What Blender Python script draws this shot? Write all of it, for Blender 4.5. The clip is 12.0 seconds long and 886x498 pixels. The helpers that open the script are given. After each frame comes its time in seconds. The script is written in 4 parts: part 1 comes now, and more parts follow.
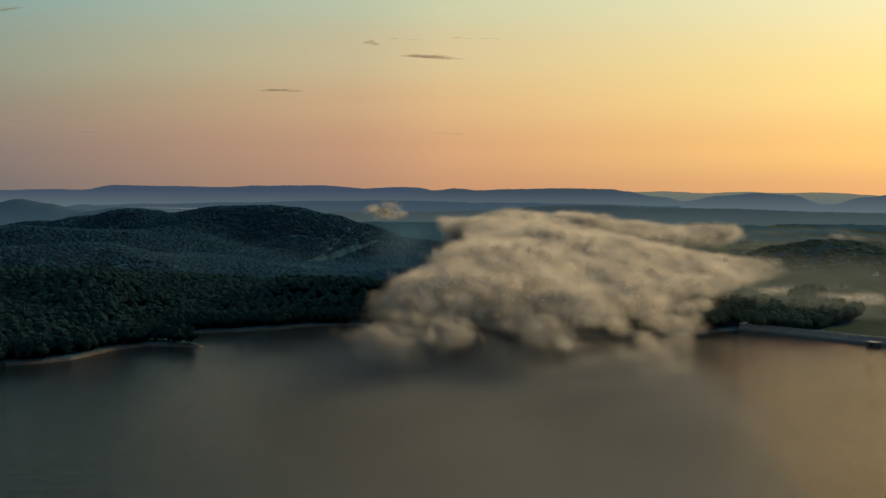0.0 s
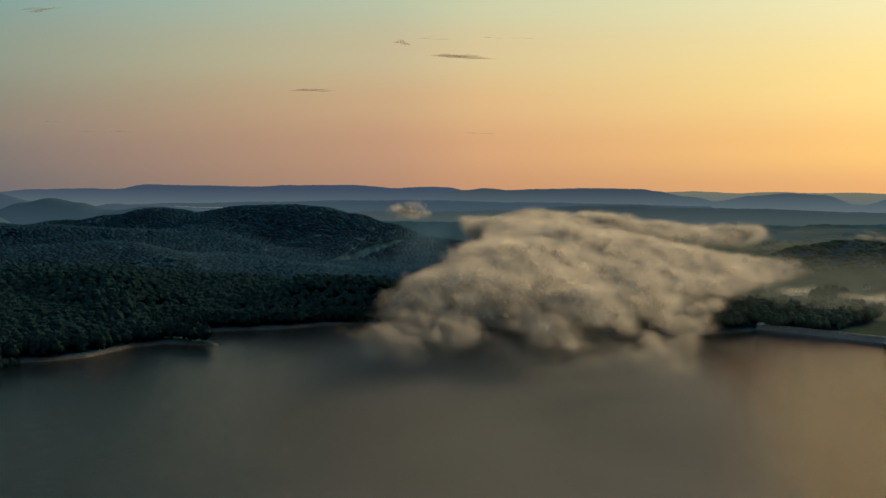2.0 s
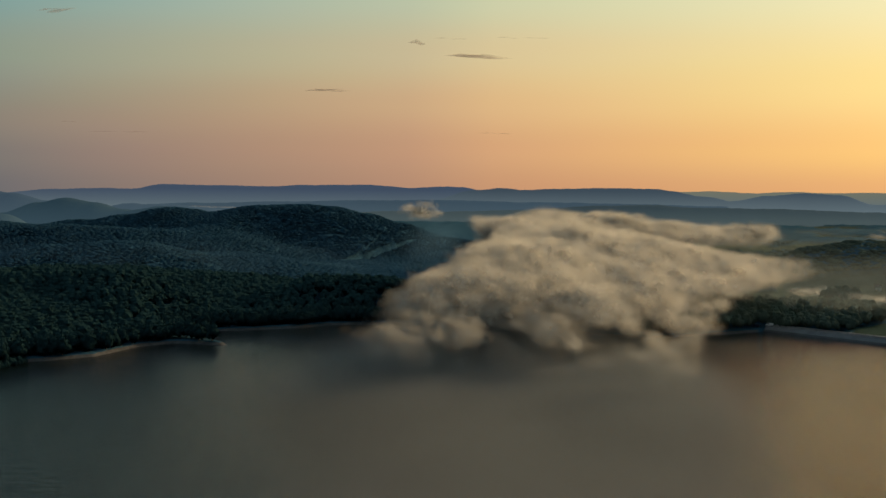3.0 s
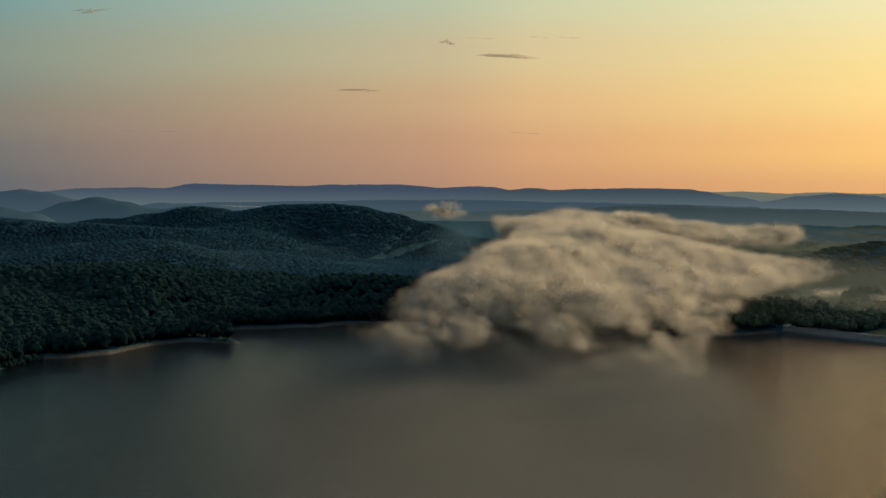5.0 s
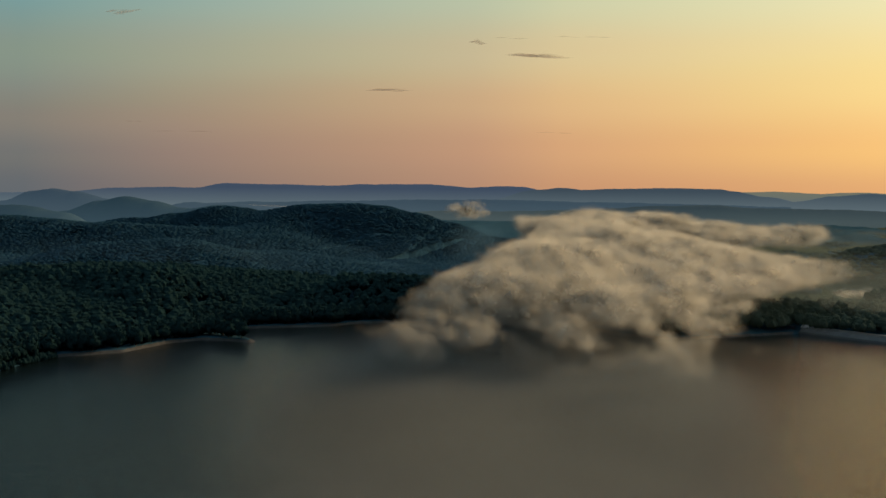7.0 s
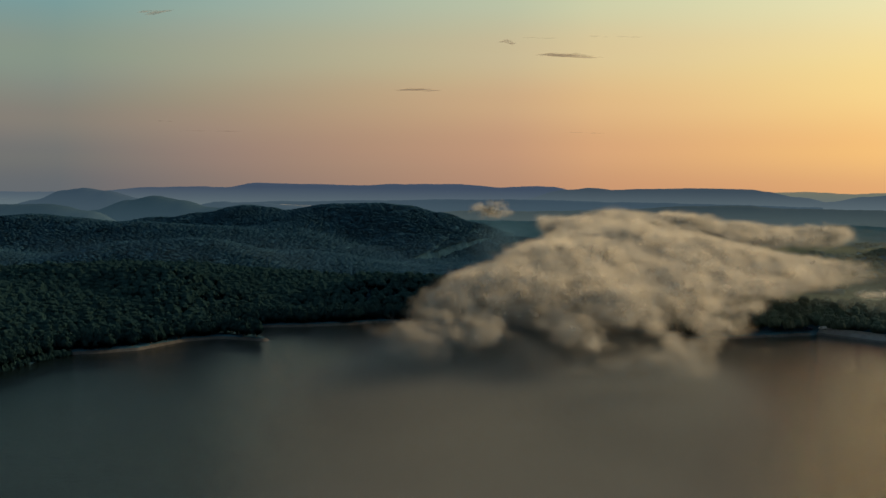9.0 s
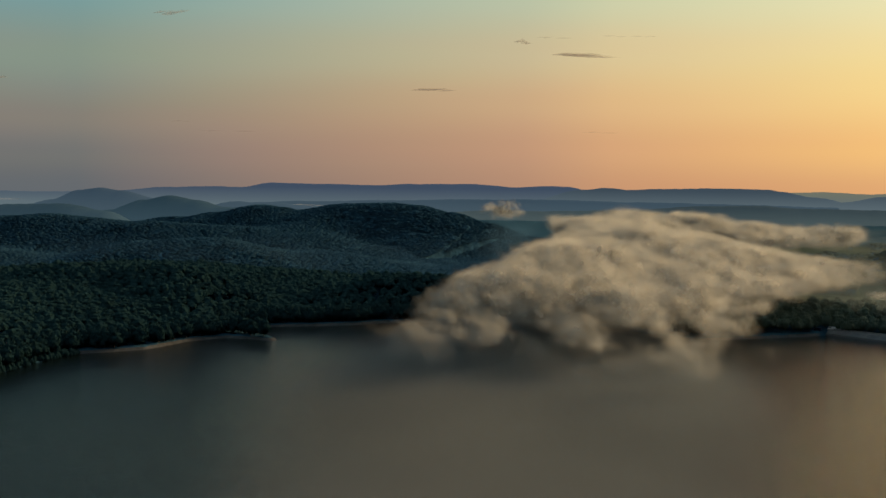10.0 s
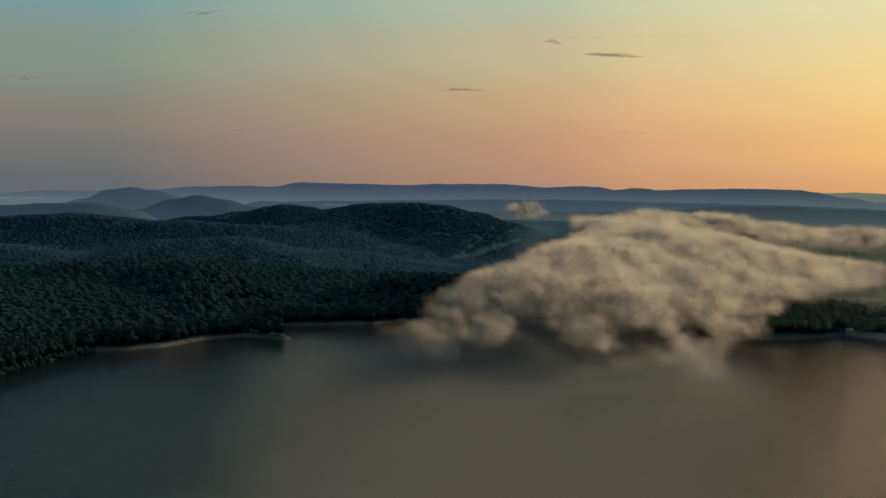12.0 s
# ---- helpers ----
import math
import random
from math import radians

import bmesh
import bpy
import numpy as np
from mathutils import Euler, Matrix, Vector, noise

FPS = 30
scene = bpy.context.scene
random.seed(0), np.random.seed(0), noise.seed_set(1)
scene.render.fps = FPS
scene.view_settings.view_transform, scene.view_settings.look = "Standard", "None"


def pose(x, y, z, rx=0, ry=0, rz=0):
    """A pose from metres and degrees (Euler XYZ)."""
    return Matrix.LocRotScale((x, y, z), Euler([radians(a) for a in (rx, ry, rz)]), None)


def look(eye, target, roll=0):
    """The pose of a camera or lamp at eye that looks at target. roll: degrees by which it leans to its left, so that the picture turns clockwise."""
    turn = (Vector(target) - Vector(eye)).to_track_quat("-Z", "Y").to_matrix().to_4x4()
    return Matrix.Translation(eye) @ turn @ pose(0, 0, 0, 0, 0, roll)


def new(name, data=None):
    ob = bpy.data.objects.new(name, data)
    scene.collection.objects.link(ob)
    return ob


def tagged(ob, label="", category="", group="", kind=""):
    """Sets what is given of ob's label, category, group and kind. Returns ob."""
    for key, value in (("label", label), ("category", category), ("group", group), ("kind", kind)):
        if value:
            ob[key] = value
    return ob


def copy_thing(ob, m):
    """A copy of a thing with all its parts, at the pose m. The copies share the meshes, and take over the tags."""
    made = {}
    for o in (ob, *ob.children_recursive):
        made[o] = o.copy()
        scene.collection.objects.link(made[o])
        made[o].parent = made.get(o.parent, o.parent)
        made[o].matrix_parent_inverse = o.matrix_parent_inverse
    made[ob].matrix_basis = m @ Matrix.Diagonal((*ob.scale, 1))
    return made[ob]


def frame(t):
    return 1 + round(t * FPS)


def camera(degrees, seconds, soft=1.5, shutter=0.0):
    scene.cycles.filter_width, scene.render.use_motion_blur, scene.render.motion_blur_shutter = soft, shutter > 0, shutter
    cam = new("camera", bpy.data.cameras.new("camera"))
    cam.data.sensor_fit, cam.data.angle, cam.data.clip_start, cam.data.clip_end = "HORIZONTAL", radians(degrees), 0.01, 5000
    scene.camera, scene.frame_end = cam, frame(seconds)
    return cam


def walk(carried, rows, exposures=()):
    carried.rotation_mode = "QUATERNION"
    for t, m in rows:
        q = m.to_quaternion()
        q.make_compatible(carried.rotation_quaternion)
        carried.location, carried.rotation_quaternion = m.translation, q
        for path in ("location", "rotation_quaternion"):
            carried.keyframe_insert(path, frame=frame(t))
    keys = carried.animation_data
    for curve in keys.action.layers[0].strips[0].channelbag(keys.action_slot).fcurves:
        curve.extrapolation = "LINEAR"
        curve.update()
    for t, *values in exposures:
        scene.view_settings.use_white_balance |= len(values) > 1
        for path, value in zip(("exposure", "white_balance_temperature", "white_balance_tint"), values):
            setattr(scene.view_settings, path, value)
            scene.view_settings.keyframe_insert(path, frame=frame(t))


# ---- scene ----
cam = camera(39.2, 12.0)
ROWS = [
    (0.0, 0.0, 0.0, 90.0, 0.0, -2.431, -0.288),
    (1.5, 8.86, -0.6, 90.01, 1.15, -2.447, -0.345),
    (3.0, 17.66, -0.99, 90.02, 2.297, -2.462, -0.403),
    (5.0, 29.29, -1.2, 90.04, 3.82, -2.483, -0.479),
    (7.0, 40.81, -1.05, 90.05, 5.337, -2.504, -0.555),
    (9.0, 52.21, -0.53, 90.07, 6.847, -2.525, -0.632),
    (10.5, 60.68, 0.1, 90.08, 7.975, -2.54, -0.689),
    (12.0, 69.09, 0.93, 90.09, 9.1, -2.556, -0.746),
]
walk(cam, [(t, pose(x, y, z, 90 + pitch, roll, yaw)) for t, x, y, z, yaw, pitch, roll in ROWS], [(0.0, 0.0), (12.0, 0.0)])
scene.cycles.transparent_max_bounces = 96

# ---- light: a low veiled sun off to the right, and the dawn sky ----
SUN_AZ, SUN_EL = 40.0, 18.0      # degrees to the right of the first view, above the horizon


def srgb(r, g, b, a=1.0):
    f = lambda v: v / 12.92 if v <= 0.04045 else ((v + 0.055) / 1.055) ** 2.4
    return (f(r / 255), f(g / 255), f(b / 255), a)


def node(tree, kind, at=None, **given):
    n = tree.nodes.new(kind)
    for key, value in given.items():
        setattr(n, key, value)
    return n


def ramp(tree, factor, stops, mode="EASE"):
    n = tree.nodes.new("ShaderNodeValToRGB")
    n.color_ramp.interpolation = mode
    while len(n.color_ramp.elements) < len(stops):
        n.color_ramp.elements.new(0.5)
    for e, (p, c) in zip(n.color_ramp.elements, stops):
        e.position, e.color = p, c
    tree.links.new(factor, n.inputs[0])
    return n.outputs[0]


def calc(tree, op, a, b=None, c=None, clamp=False):
    n = tree.nodes.new("ShaderNodeMath")
    n.operation, n.use_clamp = op, clamp
    for i, v in enumerate((a, b, c)):
        if v is None:
            continue
        if isinstance(v, (int, float)):
            n.inputs[i].default_value = v
        else:
            tree.links.new(v, n.inputs[i])
    return n.outputs[0]


def blend(tree, factor, a, b, mode="MIX"):
    n = tree.nodes.new("ShaderNodeMix")
    n.data_type, n.blend_type = "RGBA", mode
    for s, v in ((n.inputs[0], factor), (n.inputs[6], a), (n.inputs[7], b)):
        if isinstance(v, (int, float, tuple)):
            s.default_value = v
        else:
            tree.links.new(v, s)
    return n.outputs[2]


def make_world():
    w = bpy.data.worlds.new("dawn_sky")
    scene.world = w
    w.use_nodes = True
    t = w.node_tree
    t.nodes.clear()
    out, back = t.nodes.new("ShaderNodeOutputWorld"), t.nodes.new("ShaderNodeBackground")
    co = t.nodes.new("ShaderNodeTexCoord")
    sep = t.nodes.new("ShaderNodeSeparateXYZ")
    t.links.new(co.outputs["Generated"], sep.inputs[0])
    x, y, z = sep.outputs
    az = calc(t, "MULTIPLY", calc(t, "ARCTAN2", x, y), 57.2958)       # degrees to the right of +y
    off = calc(t, "ABSOLUTE", calc(t, "SUBTRACT", az, SUN_AZ))
    off = calc(t, "MINIMUM", off, calc(t, "SUBTRACT", 360.0, off))
    el = calc(t, "MULTIPLY", calc(t, "ARCSINE", z), 57.2958)
    k = calc(t, "DIVIDE", calc(t, "ADD", el, 2.0), 32.0, clamp=True)   # -2 to 30 degrees of height
    at = lambda deg: (deg + 2.0) / 32.0
    sun = ramp(t, k, [(at(-2), srgb(205, 145, 98)), (at(0.3), srgb(228, 164, 104)), (at(2.2), srgb(252, 196, 108)), (at(5), srgb(255, 222, 132)),
                      (at(9), srgb(246, 232, 175)), (at(16), srgb(248, 168, 98)), (at(30), srgb(140, 112, 98))])
    mid = ramp(t, k, [(at(-2), srgb(170, 120, 98)), (at(0.3), srgb(184, 135, 107)), (at(2.2), srgb(197, 146, 111)), (at(4.2), srgb(206, 165, 121)),
                      (at(6.5), srgb(203, 183, 141)), (at(9), srgb(190, 196, 160)), (at(12.5), srgb(114, 122, 114)), (at(16), srgb(78, 88, 90)), (at(30), srgb(70, 87, 99))])
    far = ramp(t, k, [(at(-2), srgb(84, 92, 100)), (at(0.3), srgb(92, 99, 106)), (at(1.6), srgb(103, 106, 107)), (at(3.2), srgb(124, 118, 110)), (at(6), srgb(128, 142, 128)),
                      (at(9), srgb(112, 152, 152)), (at(12.5), srgb(40, 57, 66)), (at(17), srgb(28, 43, 54)), (at(30), srgb(42, 62, 80))])
    toward = calc(t, "DIVIDE", calc(t, "SUBTRACT", 44.0, off), 26.0, clamp=True)     # 1 near the sun, 0 at the middle of the view
    away = calc(t, "DIVIDE", calc(t, "SUBTRACT", off, 40.0), 24.0, clamp=True)
    c = blend(t, toward, mid, sun)
    c = blend(t, away, c, far)
    up = calc(t, "DIVIDE", calc(t, "SUBTRACT", el, 24.0), 40.0, clamp=True)         # the brighter blue-grey overhead
    c = blend(t, up, c, srgb(112, 132, 142))
    n = t.nodes.new("ShaderNodeTexNoise")                        # faint unevenness of the high haze
    n.inputs["Scale"].default_value, n.inputs["Detail"].default_value = 3.0, 3.0
    m = t.nodes.new("ShaderNodeMapping")
    m.inputs["Scale"].default_value = (1.0, 1.0, 6.0)
    t.links.new(co.outputs["Generated"], m.inputs[0])
    t.links.new(m.outputs[0], n.inputs[0])
    c = blend(t, 0.10, c, n.outputs["Color"], "SOFT_LIGHT")
    sky = t.nodes.new("ShaderNodeTexSky")
    sky.sky_type, sky.sun_disc = "NISHITA", False
    sky.sun_elevation, sky.sun_rotation = radians(SUN_EL), radians(SUN_AZ)
    both = t.nodes.new("ShaderNodeAddShader")
    thin = t.nodes.new("ShaderNodeBackground")
    thin.inputs[1].default_value = 0.006
    t.links.new(sky.outputs[0], thin.inputs[0])
    t.links.new(c, back.inputs[0])
    back.inputs[1].default_value = 1.0
    t.links.new(back.outputs[0], both.inputs[0])
    t.links.new(thin.outputs[0], both.inputs[1])
    t.links.new(both.outputs[0], out.inputs[0])


make_world()
sun_data = bpy.data.lights.new("sun", "SUN")
sun_data.energy, sun_data.angle, sun_data.color = 3.5, radians(18), (1.0, 0.76, 0.47)
sun_dir = Vector((math.sin(radians(SUN_AZ)) * math.cos(radians(SUN_EL)), math.cos(radians(SUN_AZ)) * math.cos(radians(SUN_EL)), math.sin(radians(SUN_EL))))
new("sun", sun_data).matrix_world = look(sun_dir * 3000, (0, 0, 0))


# ---- materials ----
def material(name, rough=0.9):
    m = bpy.data.materials.new(name)
    m.use_nodes = True
    t = m.node_tree
    p = t.nodes["Principled BSDF"]
    p.inputs["Roughness"].default_value = rough
    return m, t, p


def grain(t, scale, detail=4.0, coords="Object", stretch=(1, 1, 1), rough=0.5):
    co, mp, n = t.nodes.new("ShaderNodeTexCoord"), t.nodes.new("ShaderNodeMapping"), t.nodes.new("ShaderNodeTexNoise")
    mp.inputs["Scale"].default_value = stretch
    n.inputs["Scale"].default_value, n.inputs["Detail"].default_value, n.inputs["Roughness"].default_value = scale, detail, rough
    t.links.new(co.outputs[coords], mp.inputs[0])
    t.links.new(mp.outputs[0], n.inputs[0])
    return n.outputs[0]


def relief(t, p, height, strength, distance):
    b = t.nodes.new("ShaderNodeBump")
    b.inputs["Strength"].default_value, b.inputs["Distance"].default_value = strength, distance
    t.links.new(height, b.inputs["Height"])
    t.links.new(b.outputs[0], p.inputs["Normal"])


def two_tone(name, a, b, scale, rough=0.9, fine=None, bump=0.0):
    m, t, p = material(name, rough)
    c = ramp(t, grain(t, scale), [(0.3, a), (0.7, b)], "LINEAR")
    if fine:
        c = blend(t, 0.5, c, ramp(t, grain(t, fine), [(0.3, (0.25, 0.25, 0.25, 1)), (0.7, (0.75, 0.75, 0.75, 1))], "LINEAR"), "OVERLAY")
    t.links.new(c, p.inputs["Base Color"])
    if bump:
        relief(t, p, grain(t, fine or scale * 6), 0.6, bump)
    return m


def foliage(name, dark, light, level=0.0):
    m, t, p = material(name, 0.85)
    g = t.nodes.new("ShaderNodeNewGeometry")
    o = t.nodes.new("ShaderNodeObjectInfo")
    r = calc(t, "FRACT", calc(t, "ADD", g.outputs["Random Per Island"], o.outputs["Random"]))
    c = blend(t, r, dark, light)
    c = blend(t, 0.25, c, ramp(t, grain(t, 0.02, 2.0), [(0.35, (0.25, 0.27, 0.3, 1)), (0.65, (0.6, 0.62, 0.62, 1))]), "OVERLAY")
    t.links.new(c, p.inputs["Base Color"])
    p.inputs["Specular IOR Level"].default_value = 0.0
    if level:                                                    # a closed canopy scatters light more evenly than bare balls
        v = node(t, "ShaderNodeMix", data_type="VECTOR")
        v.inputs[0].default_value, v.inputs[5].default_value = level, (0, 0, 1)
        t.links.new(g.outputs["Normal"], v.inputs[4])
        t.links.new(v.outputs[1], p.inputs["Normal"])
    return m


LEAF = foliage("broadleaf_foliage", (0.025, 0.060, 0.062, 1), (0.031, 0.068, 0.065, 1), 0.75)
# Paler and bluer than the near leaves: distance haze mixed into the colour.
HAZED_LEAF = foliage("hazed_hillside_canopy", (0.038, 0.096, 0.136, 1), (0.041, 0.100, 0.140, 1), 0.8)
# Lighter, greyer green, with the valley's haze put into the leaf colour.
HAZED_VALLEYLEAF = foliage("hazed_valley_foliage", (0.080, 0.108, 0.082, 1), (0.105, 0.132, 0.094, 1), 0.6)
BARK = two_tone("bark", (0.06, 0.045, 0.035, 1), (0.13, 0.10, 0.08, 1), 2.0, 0.9, 14.0, 0.02)
CONCRETE = two_tone("weathered_concrete", (0.22, 0.23, 0.24, 1), (0.33, 0.34, 0.34, 1), 0.15, 0.85, 2.5, 0.03)
WETSTONE = two_tone("wet_stone_facing", (0.06, 0.065, 0.07, 1), (0.13, 0.13, 0.13, 1), 0.4, 0.6, 3.0, 0.05)
ASPHALT = two_tone("asphalt", (0.04, 0.04, 0.042, 1), (0.065, 0.063, 0.06, 1), 0.5, 0.9, 12.0)
WHITEPAINT = two_tone("white_paint", (0.70, 0.70, 0.68, 1), (0.82, 0.82, 0.80, 1), 0.8, 0.5)
PLASTER = two_tone("pale_plaster", (0.55, 0.53, 0.48, 1), (0.72, 0.70, 0.65, 1), 0.5, 0.9, 6.0)
TILE = two_tone("brown_roof_tiles", (0.16, 0.10, 0.08, 1), (0.28, 0.20, 0.16, 1), 0.7, 0.85, 9.0)
RUBBER = two_tone("tyre_rubber", (0.015, 0.015, 0.015, 1), (0.03, 0.03, 0.03, 1), 3.0, 0.8)
DARKGLASS, _t, _p = material("dark_glass", 0.08)
_p.inputs["Base Color"].default_value = (0.02, 0.025, 0.03, 1)


def make_ground_material():
    m, t, p = material("wooded_ground", 0.95)
    g = t.nodes.new("ShaderNodeNewGeometry")
    s = t.nodes.new("ShaderNodeSeparateXYZ")
    t.links.new(g.outputs["Position"], s.inputs[0])
    # the hill canopy's blue-green again, with the haze put into the colour
    hazed_wood = ramp(t, grain(t, 0.012, 5.0), [(0.3, (0.037, 0.094, 0.134, 1)), (0.7, (0.042, 0.102, 0.142, 1))], "LINEAR")
    hazed_wood = blend(t, 0.3, hazed_wood, ramp(t, grain(t, 0.09, 3.0), [(0.3, (0.25, 0.25, 0.25, 1)), (0.7, (0.75, 0.75, 0.75, 1))]), "OVERLAY")
    fields = ramp(t, grain(t, 0.006, 2.0, stretch=(1, 0.35, 1)), [(0.3, (0.045, 0.070, 0.055, 1)), (0.5, (0.060, 0.088, 0.064, 1)), (0.62, (0.090, 0.105, 0.066, 1)), (0.8, (0.050, 0.075, 0.056, 1))])
    a = t.nodes.new("ShaderNodeAttribute")
    a.attribute_name = "meadow"
    c = blend(t, a.outputs["Fac"], hazed_wood, fields)
    sand = ramp(t, grain(t, 0.3, 5.0), [(0.3, (0.085, 0.084, 0.080, 1)), (0.7, (0.145, 0.140, 0.130, 1))], "LINEAR")
    edge = calc(t, "ADD", s.outputs[2], calc(t, "MULTIPLY", grain(t, 0.15, 3.0), 1.2))
    bare = t.nodes.new("ShaderNodeAttribute")
    bare.attribute_name = "beach"
    bank = calc(t, "MULTIPLY", calc(t, "LESS_THAN", edge, 2.0), bare.outputs["Fac"])
    c = blend(t, bank, c, sand)
    t.links.new(c, p.inputs["Base Color"])
    p.inputs["Specular IOR Level"].default_value = 0.0
    relief(t, p, grain(t, 0.15, 4.0), 0.6, 2.0)
    return m


def make_water_material():
    m, t, p = material("lake_water", 0.10)
    p.inputs["Base Color"].default_value = (0.006, 0.012, 0.013, 1)
    p.inputs["IOR"].default_value = 1.333
    p.inputs["Specular IOR Level"].default_value = 0.48
    near = grain(t, 1.1, 3.0, stretch=(1, 0.8, 1))
    swell = grain(t, 0.25, 3.0, stretch=(0.7, 1.0, 1))
    h = calc(t, "ADD", calc(t, "MULTIPLY", near, 0.6), calc(t, "MULTIPLY", swell, 0.6))
    relief(t, p, h, 0.9, 0.5)
    r = ramp(t, grain(t, 0.006, 4.0, stretch=(1.6, 0.5, 1)), [(0.35, (0.03, 0.03, 0.03, 1)), (0.65, (0.09, 0.09, 0.09, 1))], "LINEAR")
    t.links.new(r, p.inputs["Roughness"])
    return m


def make_mist_material(name, strength, tint=(0.92, 0.92, 0.92, 1), lump=0.05, cut=0.24):
    """Droplets: scatter light to both sides, and let the rest through."""
    m = bpy.data.materials.new(name)
    m.use_nodes = True
    t = m.node_tree
    t.nodes.clear()
    out = t.nodes.new("ShaderNodeOutputMaterial")
    d, b, clear = t.nodes.new("ShaderNodeBsdfDiffuse"), t.nodes.new("ShaderNodeBsdfTranslucent"), t.nodes.new("ShaderNodeBsdfTransparent")
    d.inputs[0].default_value = b.inputs[0].default_value = tint
    half, mix = t.nodes.new("ShaderNodeMixShader"), t.nodes.new("ShaderNodeMixShader")
    half.inputs[0].default_value = 0.5
    nv = t.nodes.new("ShaderNodeAttribute")
    nv.attribute_name = "facing"
    for each in (d, b):
        t.links.new(nv.outputs["Vector"], each.inputs["Normal"])
    t.links.new(d.outputs[0], half.inputs[1])
    t.links.new(b.outputs[0], half.inputs[2])
    f = t.nodes.new("ShaderNodeAttribute")
    f.attribute_name = "thickness"
    n = grain(t, lump, 5.0, rough=0.58)
    n = calc(t, "DIVIDE", calc(t, "SUBTRACT", n, cut), 0.65 - cut, clamp=True)
    soft = calc(t, "MULTIPLY", f.outputs["Fac"], n)
    a = calc(t, "MULTIPLY", soft, strength, clamp=True)
    t.links.new(a, mix.inputs[0])
    t.links.new(clear.outputs[0], mix.inputs[1])
    t.links.new(half.outputs[0], mix.inputs[2])
    t.links.new(mix.outputs[0], out.inputs[0])
    return m


def make_haze_glow_material(name, base, haze, amount, valley=srgb(92, 106, 112), foot=(40.0, 110.0)):
    """Far wooded hills; the haze of miles of lit air is put in as emission."""
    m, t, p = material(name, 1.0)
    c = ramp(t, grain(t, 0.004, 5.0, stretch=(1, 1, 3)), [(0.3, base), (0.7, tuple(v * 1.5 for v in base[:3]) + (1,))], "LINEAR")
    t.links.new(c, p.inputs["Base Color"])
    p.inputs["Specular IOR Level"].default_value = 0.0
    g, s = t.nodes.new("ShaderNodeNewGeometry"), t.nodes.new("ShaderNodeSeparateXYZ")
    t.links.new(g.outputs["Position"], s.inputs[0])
    low = calc(t, "DIVIDE", calc(t, "SUBTRACT", foot[1], s.outputs[2]), foot[1] - foot[0], clamp=True)     # the haze glow shifts to its valley tint low down, where air is thicker
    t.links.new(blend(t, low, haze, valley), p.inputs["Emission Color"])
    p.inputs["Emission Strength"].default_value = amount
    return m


GROUND, WATER = make_ground_material(), make_water_material()
CLOUD = make_mist_material("cloud_droplets", 0.95, (0.985, 0.965, 0.88, 1), lump=0.085, cut=0.3)
MIST = make_mist_material("thin_mist", 0.4, lump=0.03, cut=0.15)
HAZE = make_mist_material("cool_haze", 0.4, (0.30, 0.60, 0.92, 1), lump=0.012, cut=-0.6)
VALLEYHAZE = make_mist_material("valley_haze", 0.4, (0.46, 0.56, 0.56, 1), lump=0.012, cut=-0.6)
# Grey rather than white: the shade over the fog is put into its tint.
FOG = make_mist_material("water_fog", 0.42, (0.40, 0.425, 0.41, 1), lump=0.02, cut=-0.5)
VALLEYMIST = make_mist_material("valley_mist", 0.4, lump=0.012, cut=0.34)
# Darkened tint stands in for the shade on these backlit streaks.
WISP = make_mist_material("high_cloud", 0.9, (0.45, 0.42, 0.41, 1), lump=0.006, cut=0.05)


# ---- mesh helpers ----
def mesh(name, verts, faces, mat, smooth=False):
    verts, faces = np.asarray(verts, np.float32), np.asarray(faces, np.int32)
    me = bpy.data.meshes.new(name)
    me.vertices.add(len(verts))
    me.vertices.foreach_set("co", verts.ravel())
    k = faces.shape[1]
    me.loops.add(faces.size)
    me.loops.foreach_set("vertex_index", faces.ravel())
    me.polygons.add(len(faces))
    me.polygons.foreach_set("loop_start", np.arange(0, faces.size, k, dtype=np.int32))
    me.polygons.foreach_set("use_smooth", np.full(len(faces), smooth))
    me.update(calc_edges=True)
    me.materials.append(mat)
    return me


def put_attribute(me, name, values):
    values = np.asarray(values, np.float32)
    if values.ndim == 1:
        me.attributes.new(name, "FLOAT", "POINT").data.foreach_set("value", values)
    else:
        me.attributes.new(name, "FLOAT_VECTOR", "POINT").data.foreach_set("vector", values.ravel())


def part(name, bm, mat, parent, label=""):
    me = bpy.data.meshes.new(name)
    bm.to_mesh(me)
    bm.free()
    me.materials.append(mat)
    ob = new(name, me)
    ob.parent = parent
    return tagged(ob, label)


rng = np.random.default_rng(7)


def lattice(ix, iy, seed):
    v = np.sin(ix * 127.1 + iy * 311.7 + seed * 74.7) * 43758.5453
    return v - np.floor(v)


def noise2(x, y, size, seed=0, octaves=4):
    """Smooth value noise from -1 to 1, of that size in metres."""
    total, amp, norm = 0, 1.0, 0
    for o in range(octaves):
        u, v = x / size * 2 ** o, y / size * 2 ** o
        iu, iv = np.floor(u), np.floor(v)
        fu, fv = u - iu, v - iv
        fu, fv = fu * fu * (3 - 2 * fu), fv * fv * (3 - 2 * fv)
        s = seed + o * 13
        n = (lattice(iu, iv, s) * (1 - fu) + lattice(iu + 1, iv, s) * fu) * (1 - fv) + (lattice(iu, iv + 1, s) * (1 - fu) + lattice(iu + 1, iv + 1, s) * fu) * fv
        total, norm, amp = total + amp * (2 * n - 1), norm + amp, amp * 0.5
    return total / norm


